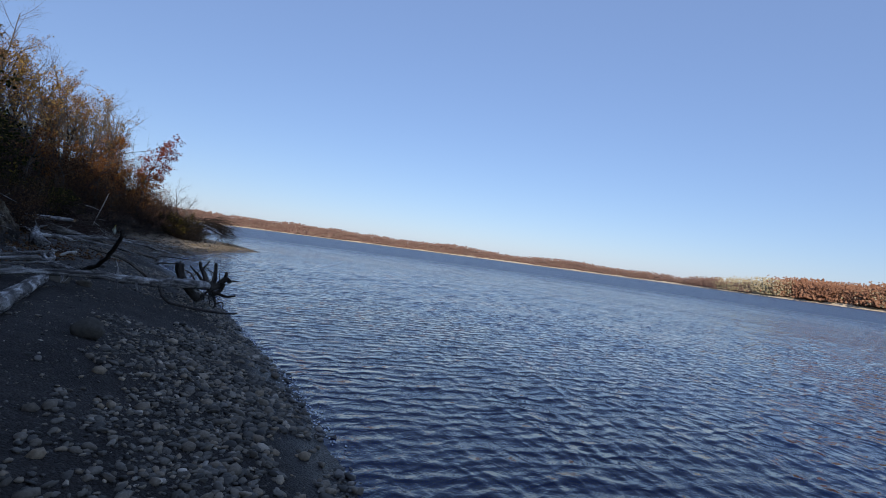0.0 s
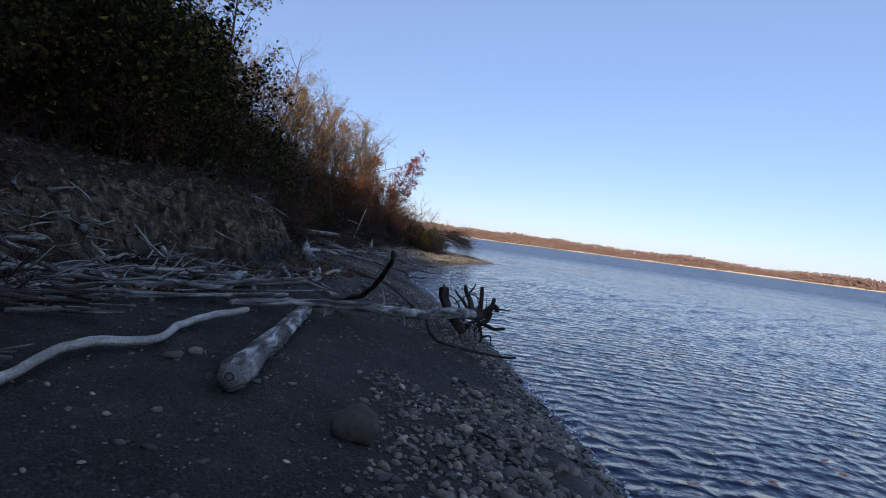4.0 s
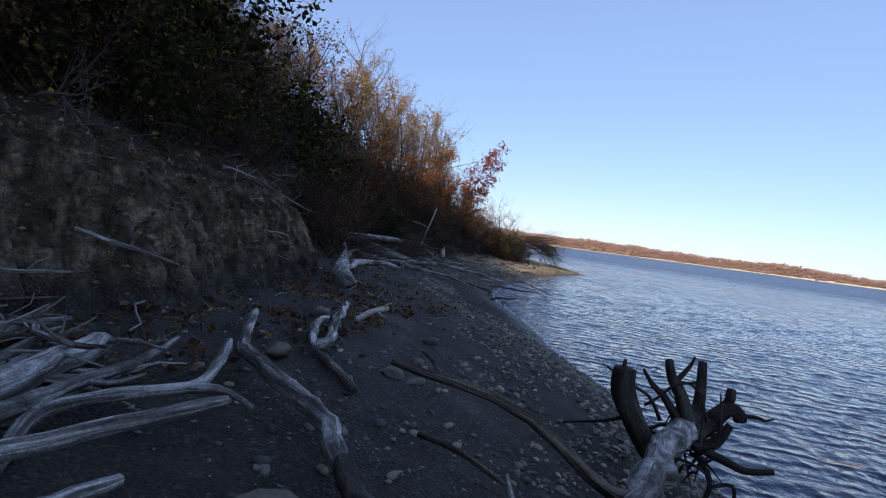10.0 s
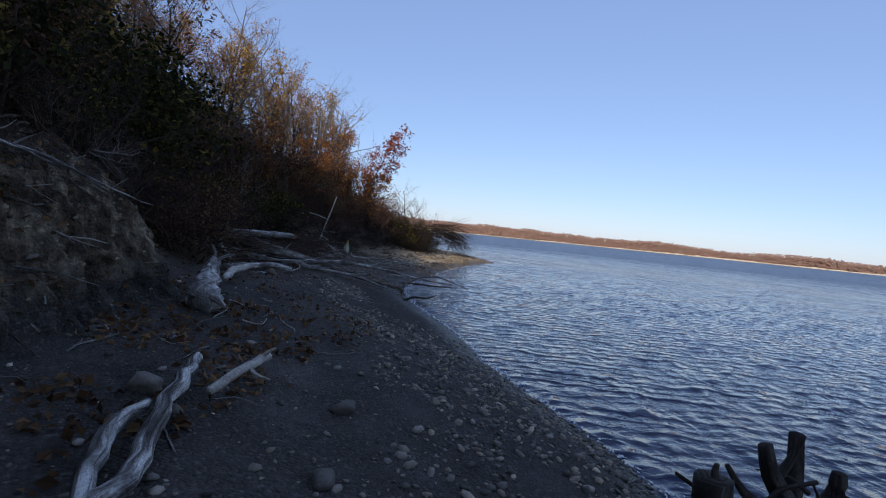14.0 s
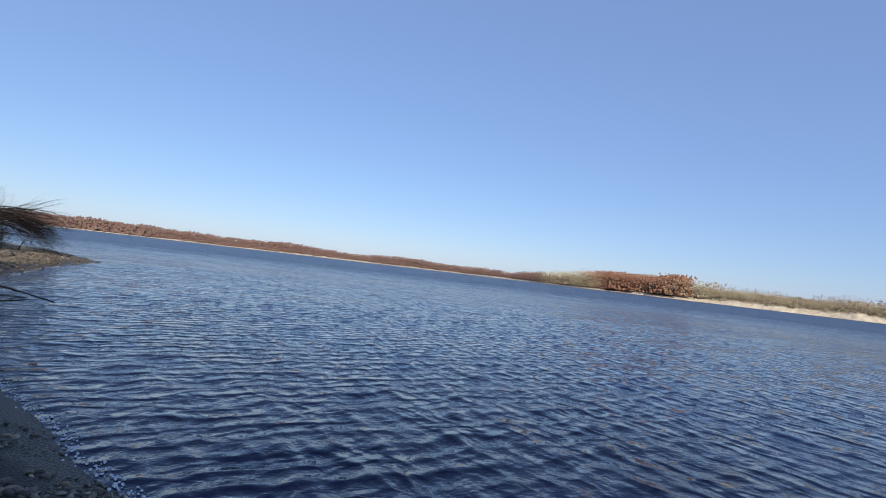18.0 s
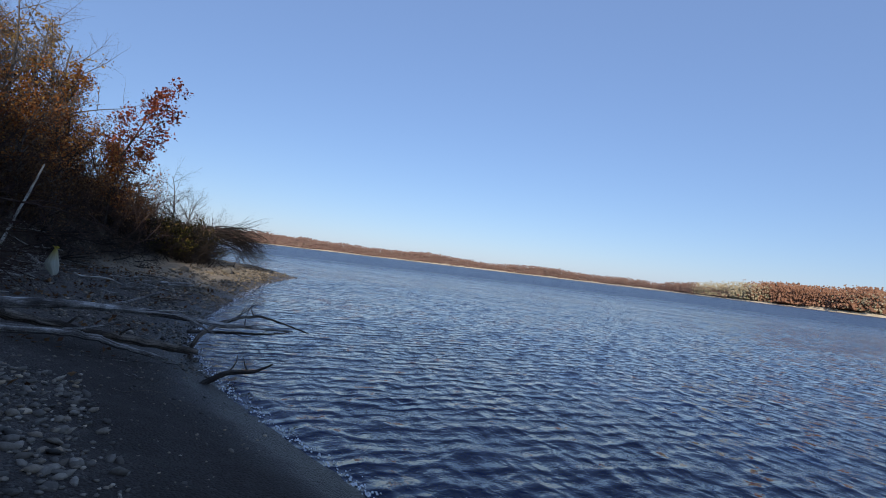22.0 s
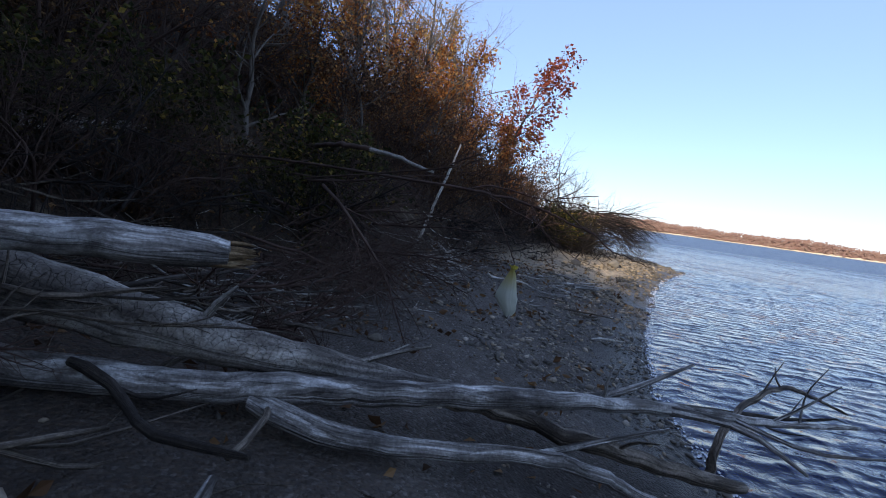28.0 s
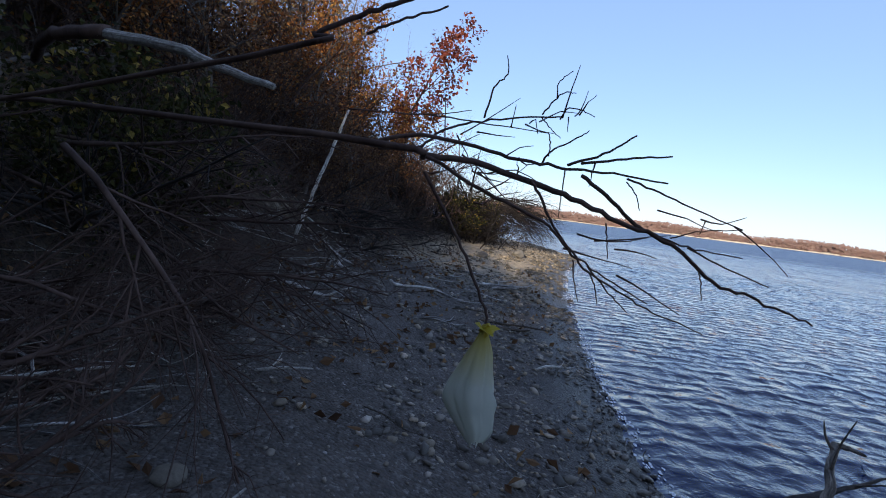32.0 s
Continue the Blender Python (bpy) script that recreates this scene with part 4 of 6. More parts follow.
# the uprooted trunk with its root plate at the water's edge
trunk_pts = [(7.26, 37.18, 1.0), (7.4, 37.45, 1.0), (7.68, 37.8, 1.0), (8.0, 38.08, 1.0), (8.32, 38.48, 0.97), (8.8, 39.06, 0.89), (8.98, 39.6, 0.83), (9.12, 40.2, 0.78), (9.3, 41.0, 0.7), (9.5, 41.75, 0.62)]
uprooted = log("uprooted_trunk", "weathered grey trunk with its root plate at the water's edge", trunk_pts, 0.035, 0.1, M_WOOD, 12, 0.14, 2,
               [(0.34, (0.3, -0.6, -0.5), 0.22, 0.03), (0.37, (0.0, -0.7, -0.5), 0.2, 0.025), (0.5, (0.3, -0.7, -0.6), 0.24, 0.03), (0.56, (0.4, -0.6, -0.6), 0.24, 0.03), (0.5, (-0.15, 0.1, 1), 0.3, 0.022), (0.62, (0.5, -0.4, -0.7), 0.16, 0.02), (0.7, (0.2, -0.5, -0.8), 0.14, 0.015)])


def root(points, r0, r1, seed, mat=M_WOOD_DARK):
    b = Build()
    o = Vector(trunk_pts[0])
    line = smooth_line([Vector(p) - o for p in points], 9)
    b.tube(line, [r0 + (r1 - r0) * k / 8 for k in range(9)], 7, 0.22, seed)
    part("root", b, mat, uprooted)


hub = (9.52, 41.8, 0.6)
root([(9.36, 41.5, 0.34), (9.22, 41.38, 0.5), (9.1, 41.35, 0.69), (8.99, 41.35, 0.9), (8.97, 41.35, 1.0), (8.97, 41.35, 1.09)], 0.085, 0.085, 3)
root([(8.98, 41.34, 1.06), (8.96, 41.33, 1.12), (8.965, 41.33, 1.16)], 0.022, 0.01, 30)
root([(8.84, 41.42, 1.06), (9.01, 41.42, 0.97), (9.16, 41.45, 0.9), (9.23, 41.5, 0.81), (9.28, 41.5, 0.71)], 0.008, 0.016, 31)
root([hub, (9.39, 41.6, 0.75), (9.29, 41.6, 0.88), (9.2, 41.6, 0.95), (9.12, 41.6, 1.06)], 0.045, 0.012, 5)
root([hub, (9.48, 41.65, 0.73), (9.42, 41.65, 0.9), (9.34, 41.65, 1.02), (9.3, 41.65, 1.16)], 0.075, 0.03, 4)
root([(9.37, 41.67, 0.99), (9.46, 41.7, 1.12), (9.49, 41.7, 1.21)], 0.026, 0.01, 7)
root([hub, (9.6, 41.95, 0.72), (9.61, 41.95, 0.86), (9.59, 41.95, 1.14)], 0.07, 0.038, 32)
root([hub, (9.62, 41.9, 0.58), (9.76, 42.0, 0.67), (9.84, 42.0, 0.83), (9.85, 42.0, 0.95)], 0.10, 0.035, 6)
root([(9.72, 42.0, 0.65), (9.84, 42.0, 0.79), (9.92, 42.0, 0.76), (9.94, 42.0, 0.7)], 0.075, 0.05, 33)
root([(9.9, 42.0, 0.75), (10.06, 42.0, 0.76), (10.12, 42.0, 0.75), (10.18, 42.0, 0.78)], 0.022, 0.006, 34)
root([(9.55, 41.72, 0.52), (9.83, 41.7, 0.44), (9.96, 41.7, 0.41), (10.14, 41.7, 0.45)], 0.036, 0.024, 8)
root([(9.16, 41.55, 0.79), (9.27, 41.58, 0.88), (9.36, 41.6, 0.98), (9.52, 41.62, 1.03)], 0.012, 0.012, 35)
root([(9.2, 41.45, 0.64), (9.33, 41.6, 0.66), (9.42, 41.6, 0.6), (9.48, 41.62, 0.54)], 0.013, 0.02, 9)
root([(9.19, 41.4, 0.66), (9.29, 41.5, 0.58), (9.38, 41.55, 0.5)], 0.016, 0.018, 10)
root([(9.62, 41.9, 0.42), (9.76, 41.9, 0.51), (9.85, 41.9, 0.68)], 0.06, 0.03, 36)
root([(9.6, 41.75, 0.45), (9.69, 41.7, 0.34), (9.73, 41.7, 0.21), (9.68, 41.7, 0.06)], 0.026, 0.018, 11)
root([(9.72, 41.7, 0.22), (9.88, 41.7, 0.27), (9.91, 41.7, 0.13)], 0.018, 0.014, 12)
root([(9.45, 41.7, 0.42), (9.36, 41.6, 0.25), (9.33, 41.6, 0.08)], 0.05, 0.025, 13)
root([(9.08, 41.45, 0.72), (8.9, 41.5, 0.62), (8.7, 41.55, 0.55), (8.57, 41.6, 0.5)], 0.016, 0.008, 37)
root([(9.0, 39.72, 0.76), (9.2, 39.45, 0.52), (9.5, 39.6, 0.42), (9.85, 39.85, 0.33), (10.3, 39.95, 0.3), (10.42, 39.93, 0.33)], 0.028, 0.018, 14)
# a thin limb of the trunk arches back over the sand
root([(9.02, 39.8, 0.8), (8.86, 39.71, 0.84), (8.7, 39.63, 0.99), (8.5, 39.53, 1.15), (8.28, 39.41, 1.265), (8.08, 39.31, 1.31), (7.92, 39.23, 1.36)], 0.036, 0.017, 15, M_WOOD_BROWN)
root([(8.12, 39.33, 1.3), (8.05, 39.38, 1.36), (7.99, 39.42, 1.38)], 0.011, 0.006, 16, M_WOOD_BROWN)
for k in range(26):
    q = random.Random(300 + k)
    a = Vector(hub) + Vector((q.uniform(-0.1, 0.25), q.uniform(-0.2, 0.15), q.uniform(-0.3, 0.3)))
    w = Vector((q.gauss(0.25, 0.5), q.gauss(-0.1, 0.5), q.gauss(0, 0.6))).normalized() * q.uniform(0.2, 0.45)
    root([a, a + w * 0.5 + Vector((0, 0, 0.04)), a + w], 0.014, 0.004, 20 + k)

log("weathered_limb", "grey weathered limb snaking over the sand", [(6.05, 40.8, 1.08), (6.32, 40.36, 1.03), (6.6, 39.98, 1.02), (6.8, 39.76, 1.08), (6.98, 39.7, 1.03), (7.28, 39.6, 0.95), (7.55, 39.42, 0.93), (7.8, 39.1, 0.93)], 0.036, 0.056, M_WOOD, 10, 0.14, 6, crook=0.5)
log("curved_limb", "dark wet limb curving up from the beach like a horn", [(7.62, 39.36, 0.92), (7.78, 39.15, 0.92), (7.95, 38.92, 0.95), (8.32, 38.41, 1.12), (8.55, 38.1, 1.27), (8.76, 37.8, 1.43), (8.9, 37.6, 1.6), (8.97, 37.45, 1.7), (9.0, 37.38, 1.81)], 0.05, 0.022, M_WOOD_DARK, 10, 0.16, 5,
    [(0.9, (0.3, -0.2, 0.5), 0.1, 0.025), (0.86, (0.1, 0.3, 0.6), 0.06, 0.014)])
log("driftwood_log", "barkless silver-grey log lying on dark sand", [(8.6, 35.1, 0.93), (8.45, 35.65, 0.92), (8.22, 36.5, 0.92), (8.0, 37.3, 0.92), (7.83, 37.98, 0.92)], 0.115, 0.075, M_WOOD, 14, 0.07, 8, crook=0.3, stubs=
    [(0.35, (0.9, 0.1, 0.25), 0.17, 0.035), (0.62, (0.9, 0.2, 0.1), 0.14, 0.03), (0.85, (0.9, 0, 0.2), 0.12, 0.028), (0.2, (-0.9, 0, 0.2), 0.12, 0.03)])
log("bleached_branch", "long bleached white branch curving over the sand", [(7.72, 33.8, 0.98), (7.8, 34.2, 1.0), (7.6, 34.75, 1.03), (7.6, 35.1, 1.01), (7.73, 35.45, 0.98), (7.6, 35.85, 0.98), (7.5, 36.25, 0.98), (7.54, 36.55, 1.0), (7.68, 36.85, 1.03)], 0.032, 0.036, M_WOOD_PALE, 10, 0.06, 11)
log("forked_driftwood", "pale forked driftwood with a raised arm", [(6.92, 38.36, 0.97), (6.72, 38.62, 1.03), (6.8, 38.92, 1.05), (6.93, 39.2, 1.04), (6.8, 39.5, 1.06), (6.63, 39.8, 1.1)], 0.03, 0.03, M_WOOD, 10, 0.2, 17,
    [(0.6, (0.95, 0.15, -0.1), 0.34, 0.03), (0.25, (-0.4, -0.8, 0.0), 0.5, 0.045)], crook=0.5)
log("driftwood_limb", "tapering pale limb lying over the debris", [(6.7, 38.3, 1.06), (6.66, 38.7, 1.08), (6.6, 39.12, 1.09), (6.43, 39.6, 1.12)], 0.05, 0.016, M_WOOD, 10, 0.2, 18, [(0.5, (0.6, 0.6, 0.1), 0.25, 0.018)])
log("driftwood_log", "short silver-grey driftwood log on the debris", [(6.75, 37.85, 1.02), (6.45, 38.5, 1.04), (6.1, 39.42, 1.07)], 0.085, 0.065, M_WOOD, 12, 0.1, 19)
log("driftwood_log", "long grey driftwood log lying across the debris", [(6.1, 36.9, 1.06), (6.6, 37.3, 1.1), (7.2, 37.62, 1.2), (7.65, 37.76, 1.28), (8.02, 37.84, 1.36)], 0.045, 0.014, M_WOOD, 12, 0.12, 23, [(0.5, (0.5, 0.5, 0.1), 0.2, 0.012)])
log("driftwood_limb", "long grey limb lying over the debris", [(5.9, 35.4, 1.2), (6.5, 36.2, 1.12), (6.9, 36.9, 1.06), (7.15, 37.8, 1.02), (7.3, 38.5, 0.98)], 0.024, 0.028, M_WOOD, 9, 0.1, 25, [(0.4, (0.3, 0.5, 0.6), 0.3, 0.015)])
log("bent_driftwood", "pale bent driftwood limb on dark sand", [(6.72, 40.68, 0.93), (6.66, 41.0, 0.95), (6.38, 41.6, 0.98), (6.2, 42.1, 1.0), (6.05, 42.4, 0.99)], 0.045, 0.035, M_WOOD, 10, 0.15, 29)
log("bent_driftwood", "grey bent driftwood limb on dark sand", [(6.68, 40.7, 0.93), (6.48, 41.0, 0.98), (6.38, 41.3, 1.0), (6.3, 41.55, 0.97)], 0.04, 0.03, M_WOOD, 10, 0.15, 31)
log("dark_branch", "dark barked branch piece half sunk in sand", [(6.74, 40.68, 0.89), (7.05, 40.42, 0.88), (7.32, 40.18, 0.85)], 0.035, 0.03, M_WOOD_BROWN, 9, 0.1, 33)
log("driftwood_limb", "long thin grey pole lying before the driftwood pile", [(6.33, 36.28, 1.03), (6.62, 36.65, 1.03), (6.89, 37.17, 1.03), (7.11, 37.61, 1.03), (7.34, 38.06, 1.03)], 0.03, 0.022, M_WOOD, 9, 0.1, 83, crook=0.5)
log("driftwood_limb", "long wavy grey limb lying over the driftwood pile", [(5.37, 37.41, 1.13), (6.16, 37.23, 1.13), (6.55, 37.24, 1.13), (6.95, 37.28, 1.13), (6.95, 37.82, 1.13), (7.14, 38.28, 1.13), (7.32, 38.95, 1.13)], 0.032, 0.03, M_WOOD, 10, 0.14, 84, [(0.45, (0.3, 0.6, 0.3), 0.3, 0.015)], crook=0.6)
log("driftwood_limb", "thin pale stick lying under the trunk", [(6.6, 37.55, 1.02), (7.2, 37.76, 1.08), (7.7, 37.88, 1.14), (8.02, 37.95, 1.19)], 0.018, 0.009, M_WOOD, 8, 0.1, 34)
log("driftwood_root", "small pale driftwood root like a claw", [(6.43, 41.92, 0.94), (6.47, 42.2, 1.0), (6.43, 42.62, 0.98)], 0.03, 0.04, M_WOOD_PALE, 8, 0.2, 35, [(0.6, (0.9, -0.1, -0.3), 0.18, 0.02), (0.9, (0.5, 0.3, 0.5), 0.12, 0.02)])
log("dead_branch", "thin dead branch lying on the sand", [(7.85, 39.95, 0.78), (8.1, 39.9, 0.76), (8.4, 39.75, 0.72)], 0.02, 0.012, M_WOOD_BROWN, 7, 0.1, 36)
# the upturned stump at the end of the clay cliff
log("driftwood_stump", "grey upturned stump leaning at the cliff's foot", [(5.0, 44.1, 1.0), (4.6, 44.9, 1.12), (4.25, 45.6, 1.3)], 0.16, 0.08, M_WOOD, 12, 0.25, 37, [(0.1, (0.8, -0.5, 0.0), 0.5, 0.06), (0.2, (0.2, -0.8, 0.1), 0.45, 0.05), (0.9, (0.8, 0.3, 0.5), 0.3, 0.035), (0.95, (-0.3, 0.2, 0.9), 0.25, 0.03)])
log("driftwood_log", "smooth pale driftwood log below the bank", [(4.2, 46.0, 1.03), (3.9, 46.8, 1.06), (3.6, 47.8, 1.0)], 0.05, 0.06, M_WOOD_PALE, 10, 0.1, 39)

# beyond the little headland: the felled trunks
log("driftwood_log", "smooth tan driftwood log split along its length", [(3.12, 47.9, 0.96), (3.18, 48.6, 0.94), (3.19, 49.2, 0.92), (3.24, 49.75, 0.89), (3.47, 50.05, 0.82)], 0.066, 0.05, M_WOOD, 14, 0.05, 41, crook=0.25)
log("crooked_stick", "crooked pale stick on dark sand", [(3.5, 49.6, 0.8), (3.5, 50.1, 0.79), (3.38, 50.7, 0.79), (3.2, 51.2, 0.82)], 0.014, 0.022, M_WOOD, 7, 0.12, 43, [(0.4, (0.5, 0.4, 0.1), 0.15, 0.01)])
K3 = log("toppled_log", "long grey toppled log reaching from the bank into the water", [(1.2, 50.6, 1.15), (2.0, 51.3, 0.9), (2.7, 51.75, 0.84), (3.3, 52.05, 0.87), (3.92, 52.42, 0.88), (4.7, 53.2, 0.76), (5.6, 54.3, 0.5), (6.6, 55.5, 0.28)], 0.095, 0.018, M_WOOD, 12, 0.08, 45, crook=0.5, stubs=
    [(0.62, (0.5, 0.6, 0.1), 1.1, 0.03), (0.72, (0.8, 0.2, -0.25), 0.9, 0.035), (0.8, (0.9, -0.1, 0.0), 0.9, 0.02), (0.66, (0.2, 0.3, 1), 0.28, 0.012), (0.85, (0.7, 0.3, 0.5), 0.6, 0.015), (0.9, (0.3, 0.2, 0.9), 0.5, 0.01)])
log("fallen_limb", "grey limb forking from the fallen trunk towards the water", [(2.85, 51.8, 0.8), (3.285, 51.86, 0.72), (3.625, 52.1, 0.66), (4.08, 52.5, 0.58), (4.4, 52.65, 0.5), (4.66, 52.76, 0.4), (5.1, 52.9, 0.25)], 0.06, 0.025, M_WOOD, 10, 0.1, 47, [(0.5, (0.6, 0.5, 0.1), 0.9, 0.025)])
log("fallen_limb", "brown limb lying beside the fallen trunk", [(3.5, 52.6, 0.72), (3.82, 53.02, 0.56), (4.17, 53.12, 0.48), (4.51, 53.24, 0.41), (4.86, 53.38, 0.33), (5.3, 53.7, 0.2)], 0.06, 0.05, M_WOOD_BROWN, 10, 0.1, 48, [(0.3, (0.5, 0.5, 0.6), 0.2, 0.02), (0.6, (0.6, -0.3, 0.4), 0.3, 0.015)])
log("barked_trunk", "thick fallen trunk with cracked grey bark", [(0.5, 50.5, 1.6), (1.3, 51.0, 1.42), (2.1, 51.55, 1.14), (2.7, 51.95, 0.97), (3.15, 52.35, 0.84), (3.5, 52.75, 0.73)], 0.2, 0.035, M_WOOD_BARK, 16, 0.06, 49, [(0.3, (0.6, 0.5, 0.7), 0.22, 0.05), (0.55, (0.5, 0.2, 0.9), 0.3, 0.03), (0.75, (0.8, 0.5, 0.3), 0.5, 0.02)], crook=0.3)
broken = log("broken_log", "snapped log with a splintered tan end", [(0.3, 50.0, 1.6), (1.2, 50.6, 1.47), (2.0, 51.15, 1.47), (2.76, 51.68, 1.46)], 0.085, 0.07, M_WOOD, 14, 0.12, 51, crook=0.4)
for k in range(20):
    q = random.Random(640 + k)
    s = Build()
    a = Vector((2.46, 51.68, -0.14)) + Vector((0, q.uniform(-0.045, 0.045), q.uniform(-0.05, 0.045)))
    s.tube([a - Vector((0.06, 0.045, 0)), a + Vector((0.03, 0.022, 0)), a + Vector((q.uniform(0.05, 0.11), q.uniform(0.03, 0.08), q.uniform(-0.01, 0.01)))], [0.013, 0.010, 0.002], 5, 0.2, k)
    for m in range(len(s.v)):
        s.v[m] = s.v[m] - Vector((0, 50.0, 0))
    part("splinter", s, M_SPLINTER, broken, "raw tan split wood")
log("grey_log", "grey log resting on the brushy slope", [(0.7, 49.6, 1.95), (0.2, 51.0, 1.95), (-0.4, 52.6, 2.0), (-1.0, 54.6, 2.2)], 0.1, 0.06, M_WOOD, 10, 0.12, 53)
log("grey_limb", "dead grey limb propped on the slope", [(1.9, 49.2, 1.2), (2.1, 49.3, 1.5), (2.35, 49.25, 1.75), (2.45, 49.15, 2.1), (2.75, 49.1, 2.45), (2.8, 49.05, 2.8)], 0.02, 0.01, M_WOOD_BROWN, 8, 0.12, 55, [(0.5, (0.6, 0.1, 0.8), 0.7, 0.01), (0.25, (-0.6, 0.3, 0.5), 0.6, 0.01)])
log("grey_limb", "dead limb lying up the brushy slope", [(2.65, 48.9, 1.03), (2.2, 49.5, 1.1), (1.85, 50.0, 1.16), (1.4, 50.7, 1.3)], 0.05, 0.025, M_WOOD, 9, 0.12, 56)
log("birch_pole", "thin pale pole leaning out of the bank", [(1.05, 58.3, 1.15), (1.18, 58.5, 1.8), (1.3, 58.7, 2.4), (1.39, 58.84, 2.85)], 0.028, 0.016, M_WOOD_PALE, 8, 0.08, 57)
log("dead_branch", "dead branch standing in the shallow water", [(5.2, 54.1, -0.1), (5.22, 54.2, 0.25), (5.5, 54.8, 0.45), (5.98, 55.59, 0.48), (6.4, 56.1, 0.33), (6.96, 56.71, 0.07)], 0.04, 0.012, M_WOOD_BROWN, 8, 0.15, 59, [(0.5, (0.4, 0.2, 0.9), 0.35, 0.01), (0.6, (-0.3, 0.2, 0.8), 0.2, 0.012)])
log("dead_branch", "dark branch lying in the shallows", [(5.0, 55.0, 0.25), (5.6, 55.3, 0.22), (6.2, 55.75, 0.16), (6.6, 55.97, 0.2)], 0.03, 0.01, M_WOOD_DARK, 7, 0.15, 61, [(0.4, (0.5, -0.6, 0.1), 0.6, 0.012), (0.6, (0.4, 0.7, 0.3), 0.45, 0.01), (0.75, (0.6, -0.4, 0.2), 0.4, 0.008)])
log("dead_branch", "twisted dark branch at the water's edge", [(5.5, 52.6, 0.02), (5.75, 52.9, 0.12), (6.05, 53.1, 0.1), (6.3, 53.15, 0.2)], 0.04, 0.015, M_WOOD_DARK, 8, 0.2, 63, [(0.4, (0.2, 0.7, 0.4), 0.35, 0.012), (0.7, (-0.3, 0.6, 0.5), 0.25, 0.01)])


def drift_pile(name, count, box, seed, label, group, lengths=(0.3, 1.3), radii=(0.008, 0.03), heading=0.6, spread=0.7, lift=(0.01, 0.18), mats=(M_WOOD, M_WOOD, M_WOOD_BROWN, M_WOOD_PALE)):
    """Loose sticks dropped over a stretch of beach."""
    q = random.Random(seed)
    for k in range(count):
        x, y = q.uniform(box[0], box[1]), q.uniform(box[2], box[3])
        a, n = q.gauss(heading, spread), q.uniform(*lengths)
        r = q.uniform(*radii) * (0.5 + 0.6 * n)
        dx, dy = math.cos(a) * n / 2, math.sin(a) * n / 2
        up, tip = q.uniform(*lift), q.gauss(0, 0.05)
        pts = []
        for u in (-1, -0.3, 0.4, 1):
            px, py = x + dx * u + q.gauss(0, 0.06 * n), y + dy * u + q.gauss(0, 0.06 * n)
            pts.append((px, py, max(ground_z(px, py) + r * 0.7, ground_z(x, y) + up + tip * u + q.gauss(0, 0.02))))
        stubs = [(q.uniform(0.15, 0.9), (math.cos(a) * 0.8 + q.gauss(0, 0.6), math.sin(a) * 0.8 + q.gauss(0, 0.6), q.gauss(0.15, 0.3)), q.uniform(0.15, 0.45) * n, r * q.uniform(0.4, 0.7)) for m in range(q.randint(1, 3))] if n > 0.5 else ()
        log(name, label, pts, r, r * 0.55, q.choice(mats), 7 if r > 0.015 else 5, 0.14, seed + k, stubs, "driftwood", group, rings=max(5, int(n / 0.12)))


# sticks on the face and the crest of the cliff
for pts, r in (([(5.2, 39.85, 1.62), (5.28, 40.4, 1.45), (5.3, 40.8, 1.33)], 0.018), ([(5.25, 39.2, 1.36), (5.3, 39.8, 1.33)], 0.016), ([(5.25, 38.7, 1.31), (5.3, 39.2, 1.2)], 0.012),
               ([(4.6, 41.9, 2.33), (4.5, 42.4, 2.3), (4.35, 43.0, 2.2)], 0.018), ([(4.5, 42.2, 2.32), (4.4, 42.9, 2.25), (4.2, 43.8, 2.02)], 0.014), ([(4.7, 42.0, 2.2), (4.45, 42.3, 2.36), (4.1, 42.7, 2.4)], 0.012), ([(4.35, 42.7, 2.3), (4.5, 43.3, 2.1), (4.55, 43.9, 1.95)], 0.012)):
    log("dead_stick", "dead stick caught on the clay cliff", pts, r, r * 0.6, M_WOOD, 7, 0.12, int(pts[0][1] * 100) % 97, [(0.6, (0.3, 0.6, 0.5), 0.18, r * 0.5)])
drift_pile("driftwood_limb", 30, (4.9, 6.5, 35.4, 39.2), 150, "thick gnarled weathered limb in the driftwood pile", "driftwood pile below the cliff", (0.5, 1.1), (0.025, 0.055), 0.9, 0.8, (0.0, 0.12), (M_WOOD, M_WOOD, M_WOOD_BROWN))
drift_pile("driftwood_stick", 120, (4.9, 6.5, 35.2, 39.5), 100, "weathered grey stick in the driftwood pile", "driftwood pile below the cliff", heading=1.0)
drift_pile("driftwood_stick", 22, (5.3, 7.3, 32.0, 35.6), 200, "weathered grey stick on the upper beach", "sticks on the upper beach", heading=1.2)
drift_pile("dead_twig", 26, (4.3, 6.6, 39.6, 45.5), 250, "thin stick lying at the foot of the cliff", "sticks at the cliff foot", (0.15, 0.5), (0.004, 0.014), 1.2, 0.9, (0.0, 0.03))
drift_pile("dead_twig", 34, (4.2, 5.9, 36.5, 45.0), 290, "dead stick caught on the clay cliff", "sticks on the cliff", (0.2, 0.7), (0.005, 0.014), 1.4, 0.8, (0.0, 0.04), (M_WOOD, M_WOOD_PALE, M_WOOD_BROWN))
drift_pile("dead_twig", 24, (3.4, 4.8, 37.5, 43.5), 280, "dead stick caught on the clay cliff", "sticks on the cliff", (0.3, 0.9), (0.006, 0.016), 1.4, 0.6, (0.0, 0.05))
